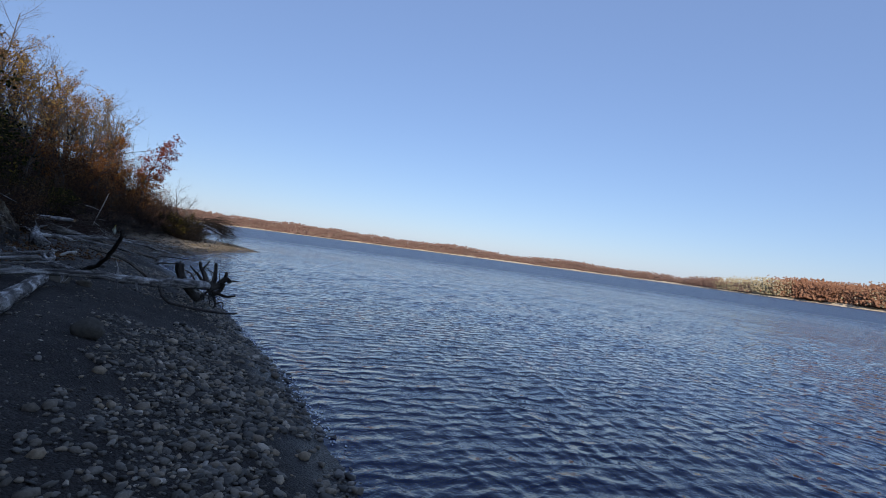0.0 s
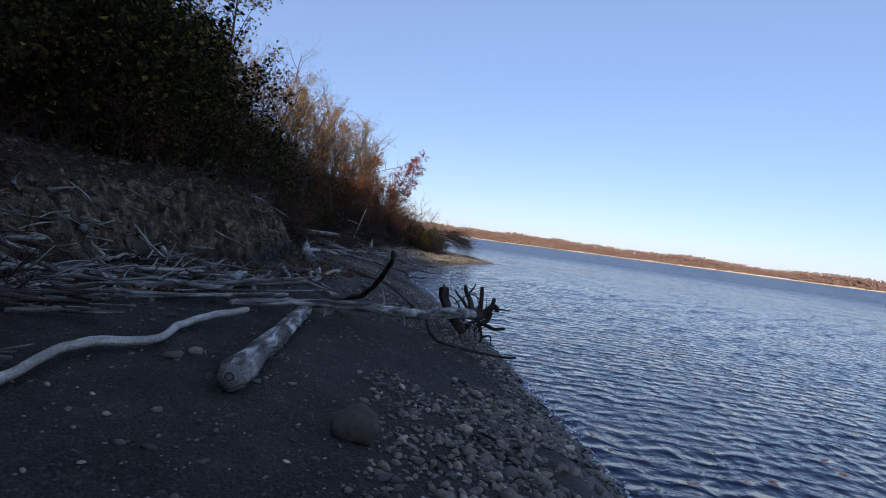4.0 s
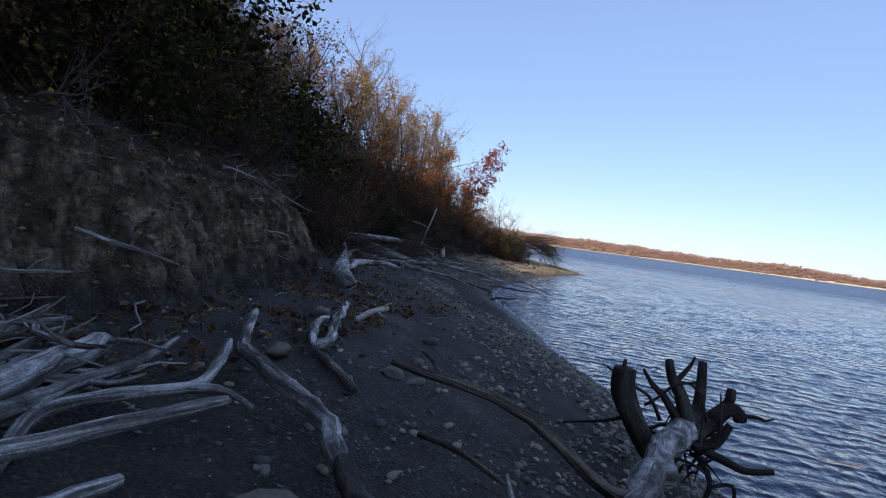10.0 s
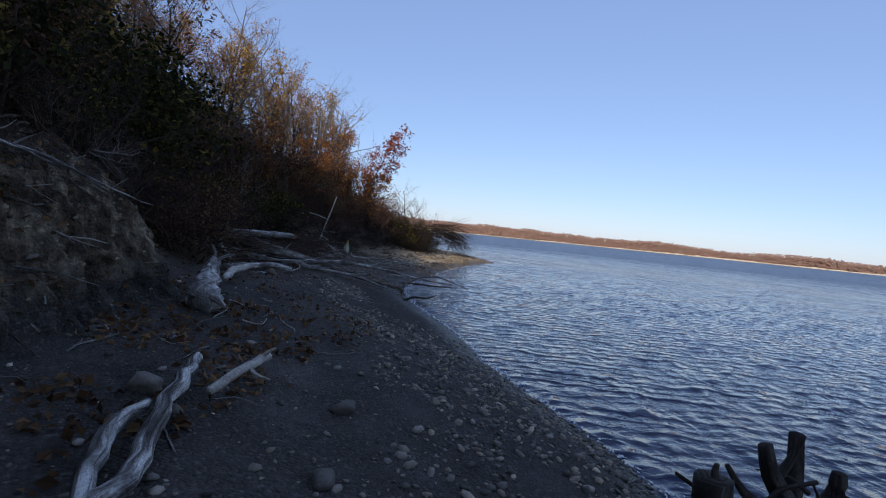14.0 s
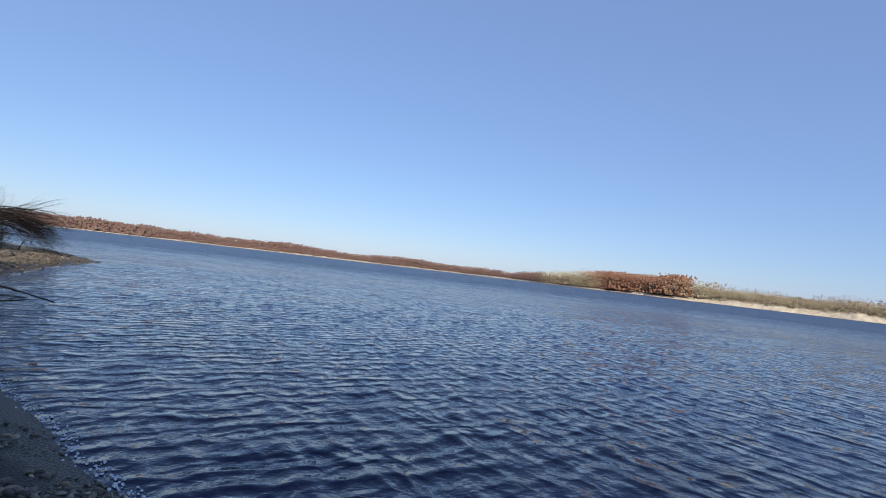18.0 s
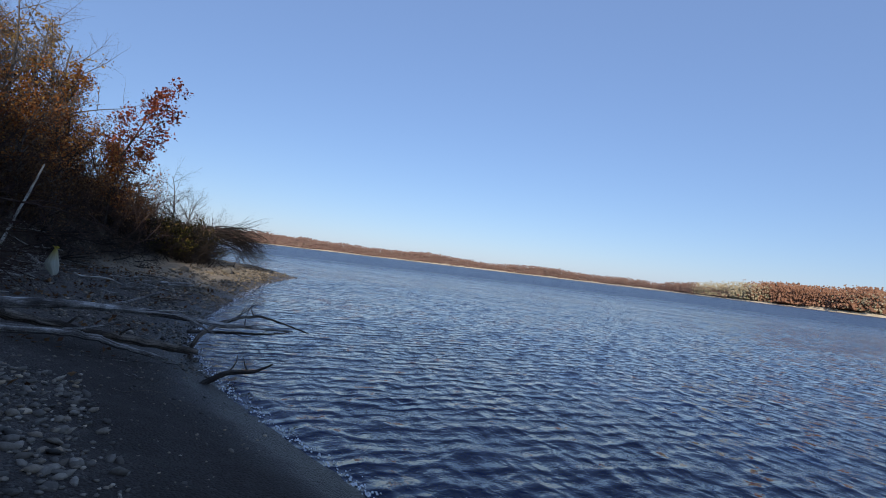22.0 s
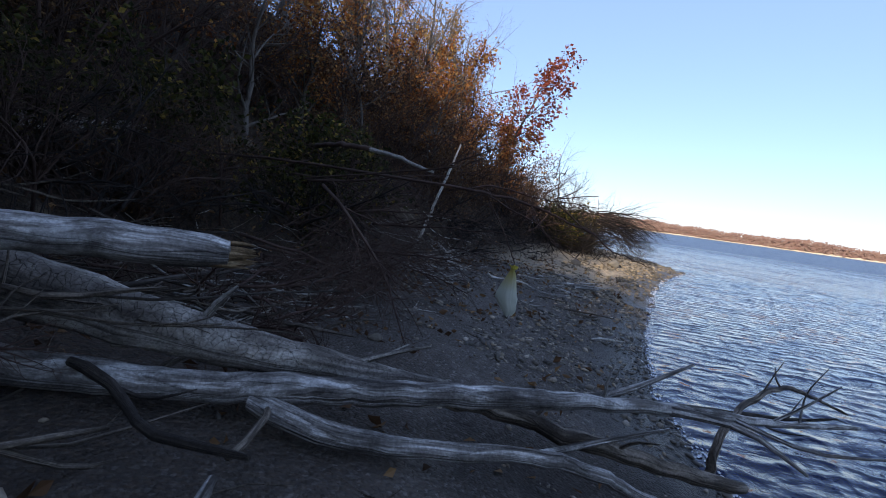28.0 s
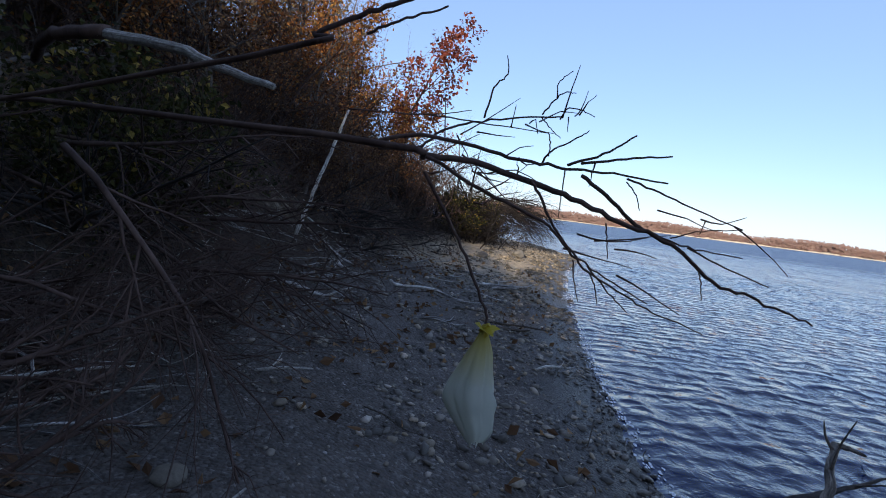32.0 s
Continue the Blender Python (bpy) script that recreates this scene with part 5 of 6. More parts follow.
drift_pile("dead_stick", 80, (0.6, 2.8, 48.2, 53.6), 320, "dead grey stick in the brush heap", "brush heap sticks", (0.4, 1.6), (0.006, 0.02), 0.9, 0.8, (0.0, 0.5), (M_WOOD_DARK, M_WOOD_BROWN, M_WOOD_BROWN))
drift_pile("dead_stick", 60, (0.4, 2.2, 52.4, 54.4), 420, "pale dead stick below the fallen brush", "brush heap sticks", (0.3, 1.0), (0.004, 0.013), 0.5, 0.6, (0.0, 0.2), (M_WOOD, M_WOOD_PALE, M_WOOD_BROWN))
drift_pile("dead_stick", 90, (-0.6, 1.7, 54.0, 62.0), 560, "pale dead stick on the bare slope", "sticks on the slope", (0.3, 1.3), (0.004, 0.012), 0.2, 0.6, (0.0, 0.06), (M_WOOD, M_WOOD_PALE, M_WOOD_BROWN))
drift_pile("dead_twig", 150, (-0.8, 2.2, 53.2, 59.5), 700, "bleached twig on the leafy slope", "sticks on the slope", (0.12, 0.5), (0.004, 0.009), 0.4, 0.9, (0.0, 0.25), (M_WOOD_PALE, M_WOOD_PALE, M_WOOD))
drift_pile("dead_twig", 26, (3.0, 5.4, 51.0, 56.5), 480, "thin dead twig on the gravel", "twigs on the gravel", (0.15, 0.6), (0.003, 0.01), 0.7, 0.9, (0.0, 0.04))
drift_pile("driftwood_stick", 20, (1.0, 4.4, 57.0, 63.0), 520, "dead stick on the upper beach", "sticks by the headland", (0.4, 1.5), (0.01, 0.03), 0.3, 0.6, (0.0, 0.1))

log("dead_stick", "thin bent stick on grey silt", [(1.0, 53.5, 0.85), (1.7, 53.55, 0.78), (1.9, 53.8, 0.76)], 0.013, 0.008, M_WOOD, 7, 0.1, 71, [(0.5, (0.6, 0.5, 0.3), 0.3, 0.006)])
log("dead_stick", "thin bent stick on grey silt", [(2.5, 52.6, 0.68), (2.8, 53.05, 0.66), (2.85, 53.7, 0.64)], 0.009, 0.006, M_WOOD_PALE, 7, 0.1, 73)
log("dead_stick", "bleached white twig on the gravel", [(2.3, 54.85, 0.64), (2.44, 54.93, 0.66), (2.6, 55.05, 0.64)], 0.012, 0.006, M_WOOD_PALE, 7, 0.2, 75, [(0.4, (0.2, 0.6, 0.5), 0.14, 0.006), (0.6, (0.3, -0.6, 0.4), 0.12, 0.005)])

# the dead tree that hangs out over the beach
fallen = tagged(new("fallen_tree", None), "leafless dead tree fallen from the bank across the beach", "tree")
fallen.location = (0.2, 54.0, 1.3)
F0 = Vector(fallen.location)


def bough(points, r0, r1, name="branch", seed=0, mat=M_TWIG_DARK, n=None, sides=7, label=""):
    b = Build()
    m = n or max(6, len(points) * 4)
    line = smooth_line([Vector(p) - F0 for p in points], m)
    for k in range(1, m - 1):
        # kinks
        w = Vector((seed * 3.3, k * 0.9, 0.0))
        line[k] = line[k] + Vector((noise.noise(w), noise.noise(w + Vector((7, 0, 0))), noise.noise(w + Vector((0, 0, 7))))) * (0.003 + 0.6 * r0)
    b.tube(line, [r0 + (r1 - r0) * k / (m - 1) for k in range(m)], sides, 0.12, seed)
    return part(name, b, mat, fallen, label)


bough([(-0.60, 54.60, 2.00), (0.60, 54.40, 2.00), (1.70, 54.00, 1.98), (3.22, 53.50, 1.91), (3.40, 53.50, 1.89), (3.55, 53.50, 1.89), (3.73, 53.50, 1.85), (3.85, 53.50, 1.81), (3.97, 53.50, 1.77), (4.08, 53.50, 1.74), (4.16, 53.50, 1.70), (4.26, 53.50, 1.63), (4.35, 53.50, 1.61), (4.44, 53.50, 1.58), (4.53, 53.50, 1.55)], 0.0142, 0.0026, "main_branch", 1)
bough([(3.19, 53.60, 1.92), (3.34, 53.60, 1.96), (3.54, 53.60, 1.94), (3.69, 53.60, 1.92), (3.82, 53.60, 1.91), (3.94, 53.60, 1.91), (4.12, 53.60, 1.90)], 0.0083, 0.0026, "branch", 2)
bough([(3.82, 53.60, 1.92), (3.93, 53.60, 1.97), (4.01, 53.60, 2.03)], 0.0045, 0.0026, "branch", 3)
bough([(3.86, 53.60, 1.93), (4.00, 53.60, 1.96), (4.12, 53.60, 1.98)], 0.0045, 0.0026, "branch", 4)
bough([(3.74, 53.60, 1.91), (3.76, 53.60, 1.95), (3.83, 53.60, 2.00), (3.87, 53.60, 2.03)], 0.0037, 0.0017, "twig", 5)
bough([(3.76, 53.60, 1.94), (3.76, 53.60, 1.98), (3.75, 53.60, 2.01)], 0.0023, 0.0017, "twig", 6)
bough([(4.00, 53.60, 1.90), (4.10, 53.60, 1.87), (4.22, 53.60, 1.83), (4.35, 53.60, 1.79)], 0.0037, 0.0017, "twig", 7)
bough([(4.15, 53.60, 1.74), (4.23, 53.60, 1.77), (4.35, 53.60, 1.79)], 0.0023, 0.0013, "twig", 8)
bough([(3.86, 53.55, 1.89), (3.94, 53.55, 1.84), (4.03, 53.55, 1.77), (4.10, 53.55, 1.74)], 0.0060, 0.0059, "branch", 9)
bough([(4.09, 53.50, 1.74), (4.18, 53.50, 1.72), (4.32, 53.50, 1.71)], 0.0030, 0.0017, "twig", 10)
bough([(4.17, 53.50, 1.72), (4.27, 53.50, 1.68), (4.40, 53.50, 1.64)], 0.0030, 0.0017, "twig", 11)
bough([(4.21, 53.50, 1.66), (4.22, 53.50, 1.63), (4.23, 53.50, 1.58)], 0.0023, 0.0013, "twig", 12)
bough([(3.94, 53.50, 1.76), (3.95, 53.50, 1.71), (3.96, 53.50, 1.66)], 0.0023, 0.0013, "twig", 13)
bough([(3.19, 53.75, 1.92), (3.33, 53.75, 1.94), (3.40, 53.75, 2.00), (3.50, 53.75, 2.04), (3.64, 53.75, 2.07), (3.79, 53.75, 2.09)], 0.0060, 0.0026, "branch", 14)
bough([(3.54, 53.75, 2.06), (3.56, 53.75, 2.16), (3.60, 53.75, 2.21), (3.59, 53.75, 2.27)], 0.0037, 0.0017, "twig", 15)
bough([(3.73, 53.75, 2.09), (3.77, 53.75, 2.15), (3.80, 53.75, 2.17), (3.83, 53.75, 2.17)], 0.0030, 0.0013, "twig", 16)
bough([(3.77, 53.75, 2.15), (3.77, 53.75, 2.20), (3.81, 53.75, 2.24)], 0.0023, 0.0013, "twig", 17)
bough([(3.79, 53.75, 2.08), (3.81, 53.75, 2.12), (3.85, 53.75, 2.12), (3.90, 53.75, 2.10)], 0.0030, 0.0013, "twig", 18)
bough([(3.73, 53.75, 2.08), (3.76, 53.75, 2.05), (3.80, 53.75, 2.02)], 0.0023, 0.0013, "twig", 19)
bough([(3.05, 53.80, 2.05), (3.34, 53.80, 2.06), (3.49, 53.80, 2.09)], 0.0030, 0.0013, "twig", 20)
bough([(3.34, 53.80, 2.06), (3.55, 53.80, 2.05), (3.76, 53.80, 2.04)], 0.0030, 0.0013, "twig", 21)
bough([(3.42, 53.40, 1.88), (3.60, 53.40, 1.80), (3.71, 53.40, 1.76), (3.78, 53.40, 1.73), (3.84, 53.40, 1.67), (3.90, 53.40, 1.62), (4.01, 53.40, 1.57), (4.07, 53.40, 1.54), (4.21, 53.40, 1.50)], 0.0060, 0.0017, "branch", 22)
bough([(3.71, 53.40, 1.85), (3.74, 53.40, 1.81), (3.79, 53.40, 1.73), (3.86, 53.40, 1.66), (3.95, 53.40, 1.61), (4.06, 53.40, 1.56)], 0.0045, 0.0017, "branch", 23)
bough([(3.89, 53.40, 1.64), (3.95, 53.40, 1.58), (4.01, 53.40, 1.53)], 0.0030, 0.0013, "twig", 24)
bough([(3.85, 53.40, 1.65), (3.86, 53.40, 1.60), (3.88, 53.40, 1.54)], 0.0023, 0.0013, "twig", 25)
bough([(3.90, 53.40, 1.62), (3.92, 53.40, 1.58), (3.93, 53.40, 1.54)], 0.0023, 0.0013, "twig", 26)
bough([(3.81, 53.55, 1.90), (3.81, 53.55, 1.82), (3.81, 53.55, 1.76)], 0.0023, 0.0013, "twig", 27)
bough([(4.00, 53.60, 1.89), (4.03, 53.60, 1.86), (4.05, 53.60, 1.81)], 0.0023, 0.0013, "twig", 28)
bough([(3.41, 53.45, 1.84), (3.50, 53.45, 1.71), (3.56, 53.45, 1.61), (3.63, 53.45, 1.48), (3.64, 53.45, 1.43), (3.64, 53.44, 1.40)], 0.0053, 0.0034, "hanging_twig", 29)
bough([(2.00, 53.30, 1.84), (3.22, 52.90, 2.00), (3.27, 52.90, 2.03), (3.33, 52.90, 2.06), (3.40, 52.90, 2.09), (3.45, 52.90, 2.11), (3.51, 52.90, 2.14)], 0.0060, 0.0043, "branch", 30)
bough([(3.37, 52.90, 2.04), (3.43, 52.90, 2.07), (3.51, 52.90, 2.10)], 0.0030, 0.0017, "twig", 31)
bough([(1.6, 54.0, 2.15), (2.1, 53.55, 2.14), (2.5, 53.32, 2.11)], 0.02, 0.02, "stub", 13)
bough([(2.48, 53.33, 2.11), (2.75, 53.25, 2.07), (2.92, 53.23, 2.02), (3.05, 53.22, 1.99)], 0.017, 0.008, "stub", 17, M_WOOD_PALE, label="pale barkless stub")
q = random.Random(77)
for k in range(40):
    # small twigs along the outer boughs
    a = Vector((3.2, 53.6, 1.9)).lerp(Vector(q.choice([(4.45, 53.42, 1.56), (4.18, 53.33, 1.55), (4.2, 53.56, 1.95), (4.4, 53.75, 1.8), (3.85, 53.75, 2.1)])), q.uniform(0.15, 1.0))
    w = Vector((q.gauss(0.6, 0.45), q.gauss(0, 0.4), q.gauss(-0.1, 0.6))).normalized() * q.uniform(0.05, 0.22)
    bough([a, a + w * 0.5 + Vector((0, 0, q.gauss(0, 0.015))), a + w], 0.003, 0.001, "twig", 100 + k, n=5, sides=4)
LIMB = dict(levels=3, seg=[8, 5, 4], sides=[6, 4, 3], kids=[12, 8], angle=(20, 60), short=(0.35, 0.6), wander=0.10, lift=[-0.035, -0.02, -0.01], leaves=0, leaf=0.1, fluff=0.0, girth=0.01)
LIMB["from"] = [0.12, 0.1]
for k in range(15):
    w, none = Build(), Build()
    a = Vector((q.uniform(-0.4, 1.8), q.uniform(54.0, 56.6), q.uniform(1.0, 2.0)))
    a.z = max(a.z, ground_z(a.x, a.y) + 0.15)
    grow(w, none, q, a - F0, Vector((1.0, q.gauss(-0.15, 0.35), q.gauss(-0.02, 0.12))), q.uniform(1.4, 2.4), 0.018, 0, LIMB)
    part("limb", w, M_TWIG_DARK, fallen)


# heaps of dead brush against the slope
HEAP = dict(LIMB, kids=[10, 7], lift=[-0.02, -0.02, -0.01], wander=0.13, angle=(20, 70))


def dead_bush(x, y, rise, heading, length, seed, mat, limbs=4, label="heap of dead leafless brush lying on the slope"):
    q = random.Random(seed)
    root = tagged(new("dead_bush", None), label, "brush", "dead brush on the slope")
    root.location = (x, y, ground_z(x, y))
    for k in range(limbs):
        w, none = Build(), Build()
        a = heading + q.gauss(0, 0.5)
        grow(w, none, q, Vector((q.gauss(0, 0.2), q.gauss(0, 0.2), q.uniform(0.0, 0.3))), Vector((math.cos(a), math.sin(a), rise + q.gauss(0, 0.2))), length * q.uniform(0.7, 1.1), 0.012 + 0.004 * length, 0, HEAP)
        part("limb", w, mat, root)
    return root


q = random.Random(91)
for k in range(46):
    y = q.uniform(46.8, 54.0)
    dead_bush(inland(y, q.uniform(0.1 if y < 51.5 else 0.5, 2.8)), y, q.uniform(0.15, 1.0), q.gauss(0.9, 1.2), q.uniform(0.6, 1.25), 900 + k, q.choice((M_TWIG_DARK, M_TWIG_DARK, M_TWIG_SHADED)), 5)
for k in range(9):
    y = q.uniform(53.5, 58.5)
    dead_bush(inland(y, q.uniform(0.0, 1.8)), y, q.uniform(0.0, 0.6), q.gauss(-0.2, 0.7), q.uniform(1.1, 1.9), 950 + k, q.choice((M_TWIG_DARK, M_TWIG_DARK, M_TWIG_SHADED)), 5)
for k in range(15):
    # a low mat of dark twigs at the foot of the heap
    x, y = q.uniform(0.7, 2.25), q.uniform(52.3, 55.6)
    dead_bush(x, y, 0.08, q.gauss(0.3, 0.8), q.uniform(0.5, 0.9), 1200 + k, M_TWIG_DARK, 4, "low mat of dark dead twigs on the soil")
for k in range(14):
    y = q.uniform(30.5, 36.5)
    dead_bush(inland(y, q.uniform(-0.6, 1.4)), y, q.uniform(0.1, 0.8), q.gauss(0.6, 0.8), q.uniform(0.8, 1.6), 980 + k, q.choice((M_TWIG_DARK, M_TWIG_DARK, M_TWIG)))
for k in range(16):
    y = q.uniform(37.0, 46.0)
    dead_bush(inland(y, q.uniform(0.9, 3.0)), y, q.uniform(0.0, 0.3), q.gauss(0.4, 1.0), q.uniform(0.6, 1.1), 1030 + k, q.choice((M_TWIG_DARK, M_TWIG)), 2, "dead twigs caught on the crest of the clay cliff")
for k in range(14):
    y = q.uniform(60.0, 73.0)
    dead_bush(inland(y, q.uniform(-0.4, 0.8)), y, q.uniform(0.0, 0.4), q.gauss(0.2, 0.6), q.uniform(0.9, 1.6), 1000 + k, M_TWIG_SHADED)
for x, y, way in ((2.05, 52.75, 0.5), (1.75, 53.2, 0.2), (1.5, 53.0, 0.9), (1.95, 53.5, 0.1), (1.3, 53.7, 0.0), (2.2, 52.35, 0.9)):
    dead_bush(x, y, 0.12, way, 0.55, int(1100 + x * 100), M_TWIG_DARK, 2, "heap of dead twigs on the dark soil")


# ---- the plastic bag on the twig ----
def bag_material():
    n = Nodes("thin_plastic_film")
    film = n.noise(14, 3, 0.5, n.stretch(n.geo.outputs["Position"], (1, 1, 0.3)))
    z = n.split(n.co.outputs["Object"])[2]
    col = n.mix(n.ramp(n.math("ADD", n.math("MULTIPLY", z, -2.9), n.math("MULTIPLY", film, 0.25)), [(0.15, (1, 1, 1)), (0.62, (0, 0, 0))]), (0.60, 0.61, 0.53), (0.48, 0.39, 0.05))
    m = n.finish(col, 0.35, film, 0.3, 0.01, 0.5)
    tr = n.t.nodes.new("ShaderNodeBsdfTranslucent")
    n.put(tr.inputs[0], col)
    mx = n.t.nodes.new("ShaderNodeMixShader")
    mx.inputs[0].default_value = 0.55
    n.t.links.new(n.bsdf.outputs[0], mx.inputs[1])
    n.t.links.new(tr.outputs[0], mx.inputs[2])
    n.t.links.new(mx.outputs[0], n.out.inputs[0])
    return m


M_BAG = bag_material()
bag = tagged(new("plastic_bag", None), "torn whitish plastic bag with a yellow top hanging from a twig", "plastic bag")
bag.location = (3.64, 53.44, 1.42)
b = Build()
rows, cols = 26, 28
for i in range(rows):
    u = i / (rows - 1)
    wide = np.interp(u, [0, 0.08, 0.2, 0.45, 0.62, 0.74, 0.9, 1.0], [0.010, 0.018, 0.034, 0.062, 0.074, 0.062, 0.046, 0.022])
    aside = np.interp(u, [0, 0.2, 0.55, 0.72, 0.88, 1.0], [0, -0.004, -0.018, -0.012, 0.006, 0.012])
    for j in range(cols):
        t = 2 * math.pi * j / cols
        fold = 1 + 0.30 * u ** 0.5 * math.sin(4 * t + 2 * u) + 0.14 * math.sin(9 * t - 5 * u) + 0.10 * noise.noise(Vector((math.cos(t) * 2, math.sin(t) * 2, u * 4)))
        ragged = 0.03 * noise.noise(Vector((math.cos(t) * 3, math.sin(t) * 3, 5))) * u ** 4
        b.v.append(Vector((math.cos(t) * wide * 0.85 * fold + aside, math.sin(t) * wide * 0.45 * fold, -0.34 * u + ragged)))
        b.uv.append((u, j / cols))
b.f = [(i * cols + j, i * cols + (j + 1) % cols, (i + 1) * cols + (j + 1) % cols, (i + 1) * cols + j) for i in range(rows - 1) for j in range(cols)]
part("bag_body", b, M_BAG, bag)
kn = Build()
for k in range(7):
    a = 2 * math.pi * k / 7
    kn.leaf(Vector((0, 0, -0.01)), 0.05, random.Random(k), -0.6)
kn.tube([Vector((-0.012, 0, -0.012)), Vector((0, 0.008, 0.0)), Vector((0.012, 0, 0.012))], [0.008, 0.012, 0.006], 8)
part("knot", kn, M_BAG, bag, smooth=False)

# bits of plastic on the sand
scrap = Build()
for i in range(9):
    for j in range(9):
        h = 0.05 * abs(noise.noise(Vector((i * 0.6, j * 0.6, 2)))) + 0.03 * noise.noise(Vector((i * 1.7, j * 1.7, 4)))
        scrap.v.append(Vector(((i - 4) * 0.022 + 0.015 * noise.noise(Vector((i, j, 7))), (j - 4) * 0.028, h)))
        scrap.uv.append((i / 8, j / 8))
scrap.f = [(i * 9 + j, (i + 1) * 9 + j, (i + 1) * 9 + j + 1, i * 9 + j + 1) for i in range(8) for j in range(8)]
n = Nodes("blue_white_plastic")
M_SCRAP = n.finish(n.ramp(n.noise(16, 3), [(0.4, (0.03, 0.09, 0.26)), (0.62, (0.25, 0.32, 0.4))]), 0.35, n.noise(30, 3), 0.3, 0.01, 0.5)
for x, y, turn in ((3.36, 48.95, 0.3), (2.45, 52.0, 1.4)):
    ob = tagged(new("plastic_scrap", scrap.mesh("plastic_scrap", M_SCRAP)), "crumpled blue and white plastic scrap on the sand", "litter")
    ob.location, ob.rotation_euler, ob.scale = (x, y, ground_z(x, y) + 0.01), (0, 0.1, turn), (0.6, 0.6, 0.6)


# ---- stones ----
def rock_mesh(name, seed, flat=(1, 0.8, 0.55), rough=0.25, sub=2, mat=None):
    bm = bmesh.new()
    bmesh.ops.create_icosphere(bm, subdivisions=sub, radius=1.0)
    for v in bm.verts:
        c = v.co.copy()
        r = 1 + rough * noise.fractal(c * 0.9 + Vector((seed * 3.1, 0, 0)), 1.0, 2.0, 3)
        # a few broken faces
        for k in range(9):
            q = random.Random(seed * 10 + k)
            nrm = Vector((q.gauss(0, 1), q.gauss(0, 1), q.gauss(0, 1))).normalized()
            over = c.dot(nrm) * r - q.uniform(0.5, 0.85)
            if over > 0:
                r -= over * 0.9
        v.co = Vector((c.x * flat[0], c.y * flat[1], c.z * flat[2])) * r
    me = bpy.data.meshes.new(name)
    bm.to_mesh(me)
    bm.free()
    me.materials.append(mat or M_STONE)
    me.polygons.foreach_set("use_smooth", [True] * len(me.polygons))
    return me


def boulder(label, x, y, size, seed, flat=(1, 0.8, 0.55), sink=0.35, turn=0.0, mat=None, category="rock"):
    ob = new("boulder", rock_mesh("boulder", seed, flat, 0.3, 3, mat))
    ob.scale = (size,) * 3
    ob.rotation_euler = (0.1 * math.sin(seed), 0.1 * math.cos(seed), turn)
    ob.location = (x, y, ground_z(x, y) + size * flat[2] * (1 - 2 * sink * 0.5) * 0.7)
    return tagged(ob, label, category)


boulder("rounded tan boulder on dark sand", 9.47, 35.15, 0.18, 1, (1.15, 0.8, 0.72), 0.2, 0.3, M_STONE_PALE)
boulder("large pale rounded rock under the trunk", 7.76, 38.66, 0.2, 2, (1.05, 0.8, 0.7), 0.4, 0.8, M_STONE_PALE)
boulder("pale rock beside the trunk", 8.08, 38.8, 0.12, 22, (1.1, 0.8, 0.7), 0.4, 0.3, M_STONE_PALE)
boulder("grey stone on the sand", 7.48, 40.9, 0.07, 23, (1.1, 0.8, 0.6), 0.3, 0.6)
boulder("grey stone on the sand", 7.07, 42.5, 0.09, 24, (1.2, 0.8, 0.6), 0.3, 1.1)
boulder("smooth pale cobble on the driftwood", 6.21, 38.83, 0.11, 3, (1, 0.9, 0.85), 0.2)
boulder("smooth pale cobble on the driftwood", 5.98, 38.75, 0.08, 4, (1, 0.9, 0.8), 0.2)
boulder("long rounded tan stone below the cliff", 6.5, 40.5, 0.13, 5, (1.3, 0.65, 0.55), 0.3, 1.9, M_STONE_PALE)
boulder("angular grey stone on the sand", 7.29, 40.87, 0.11, 6, (1, 0.9, 0.6), 0.3, 0.5)
boulder("angular grey stone on the sand", 7.28, 41.5, 0.09, 7, (1.2, 0.8, 0.55), 0.3, 1.5)
boulder("yellowish stone half sunk in the soil", 9.45, 32.67, 0.1, 8, (1.1, 0.8, 0.6), 0.3, 0.2, M_STONE_PALE)
boulder("grey stone half sunk in the soil", 8.86, 32.92, 0.11, 9, (1, 0.8, 0.6), 0.4)
boulder("brown stone beside the bleached branch", 7.93, 35.44, 0.08, 10, (1.1, 0.8, 0.55), 0.55, 0.7, M_STONE_PALE)
boulder("brown stone beside the bleached branch", 7.98, 35.62, 0.065, 11, (1, 0.8, 0.55), 0.5, 0.3, M_STONE_PALE)
boulder("smooth grey stone half sunk in grey sand", 2.56, 53.7, 0.085, 12, (1.0, 0.8, 0.5), 0.7, 0.4, M_STONE_PALE)
boulder("tan stone beside the driftwood log", 3.55, 48.9, 0.11, 13, (1, 0.9, 0.8), 0.3, 0, M_STONE_PALE)
boulder("rough stone on the point", 4.2, 70.2, 0.24, 14, (1.1, 0.8, 0.7), 0.3)
boulder("rough stone on the point", 3.1, 66.5, 0.18, 15, (1.1, 0.9, 0.7), 0.3)
boulder("grey stone below the cliff", 6.05, 41.9, 0.12, 16, (1.1, 0.8, 0.6), 0.3)
boulder("pale broken stone below the cliff", 5.8, 38.2, 0.12, 17, (1, 0.8, 0.7), 0.3)
boulder("pale broken stone below the cliff", 5.6, 37.4, 0.14, 18, (1.2, 0.8, 0.6), 0.3)


def shore_point(y, d):
    return float(np.interp(y, SHORE_Y, SHORE_X) - d * 1.04)


def sizes(g, n, small, big):
    return small * (big / small) ** (g.random(n) ** 2.2)


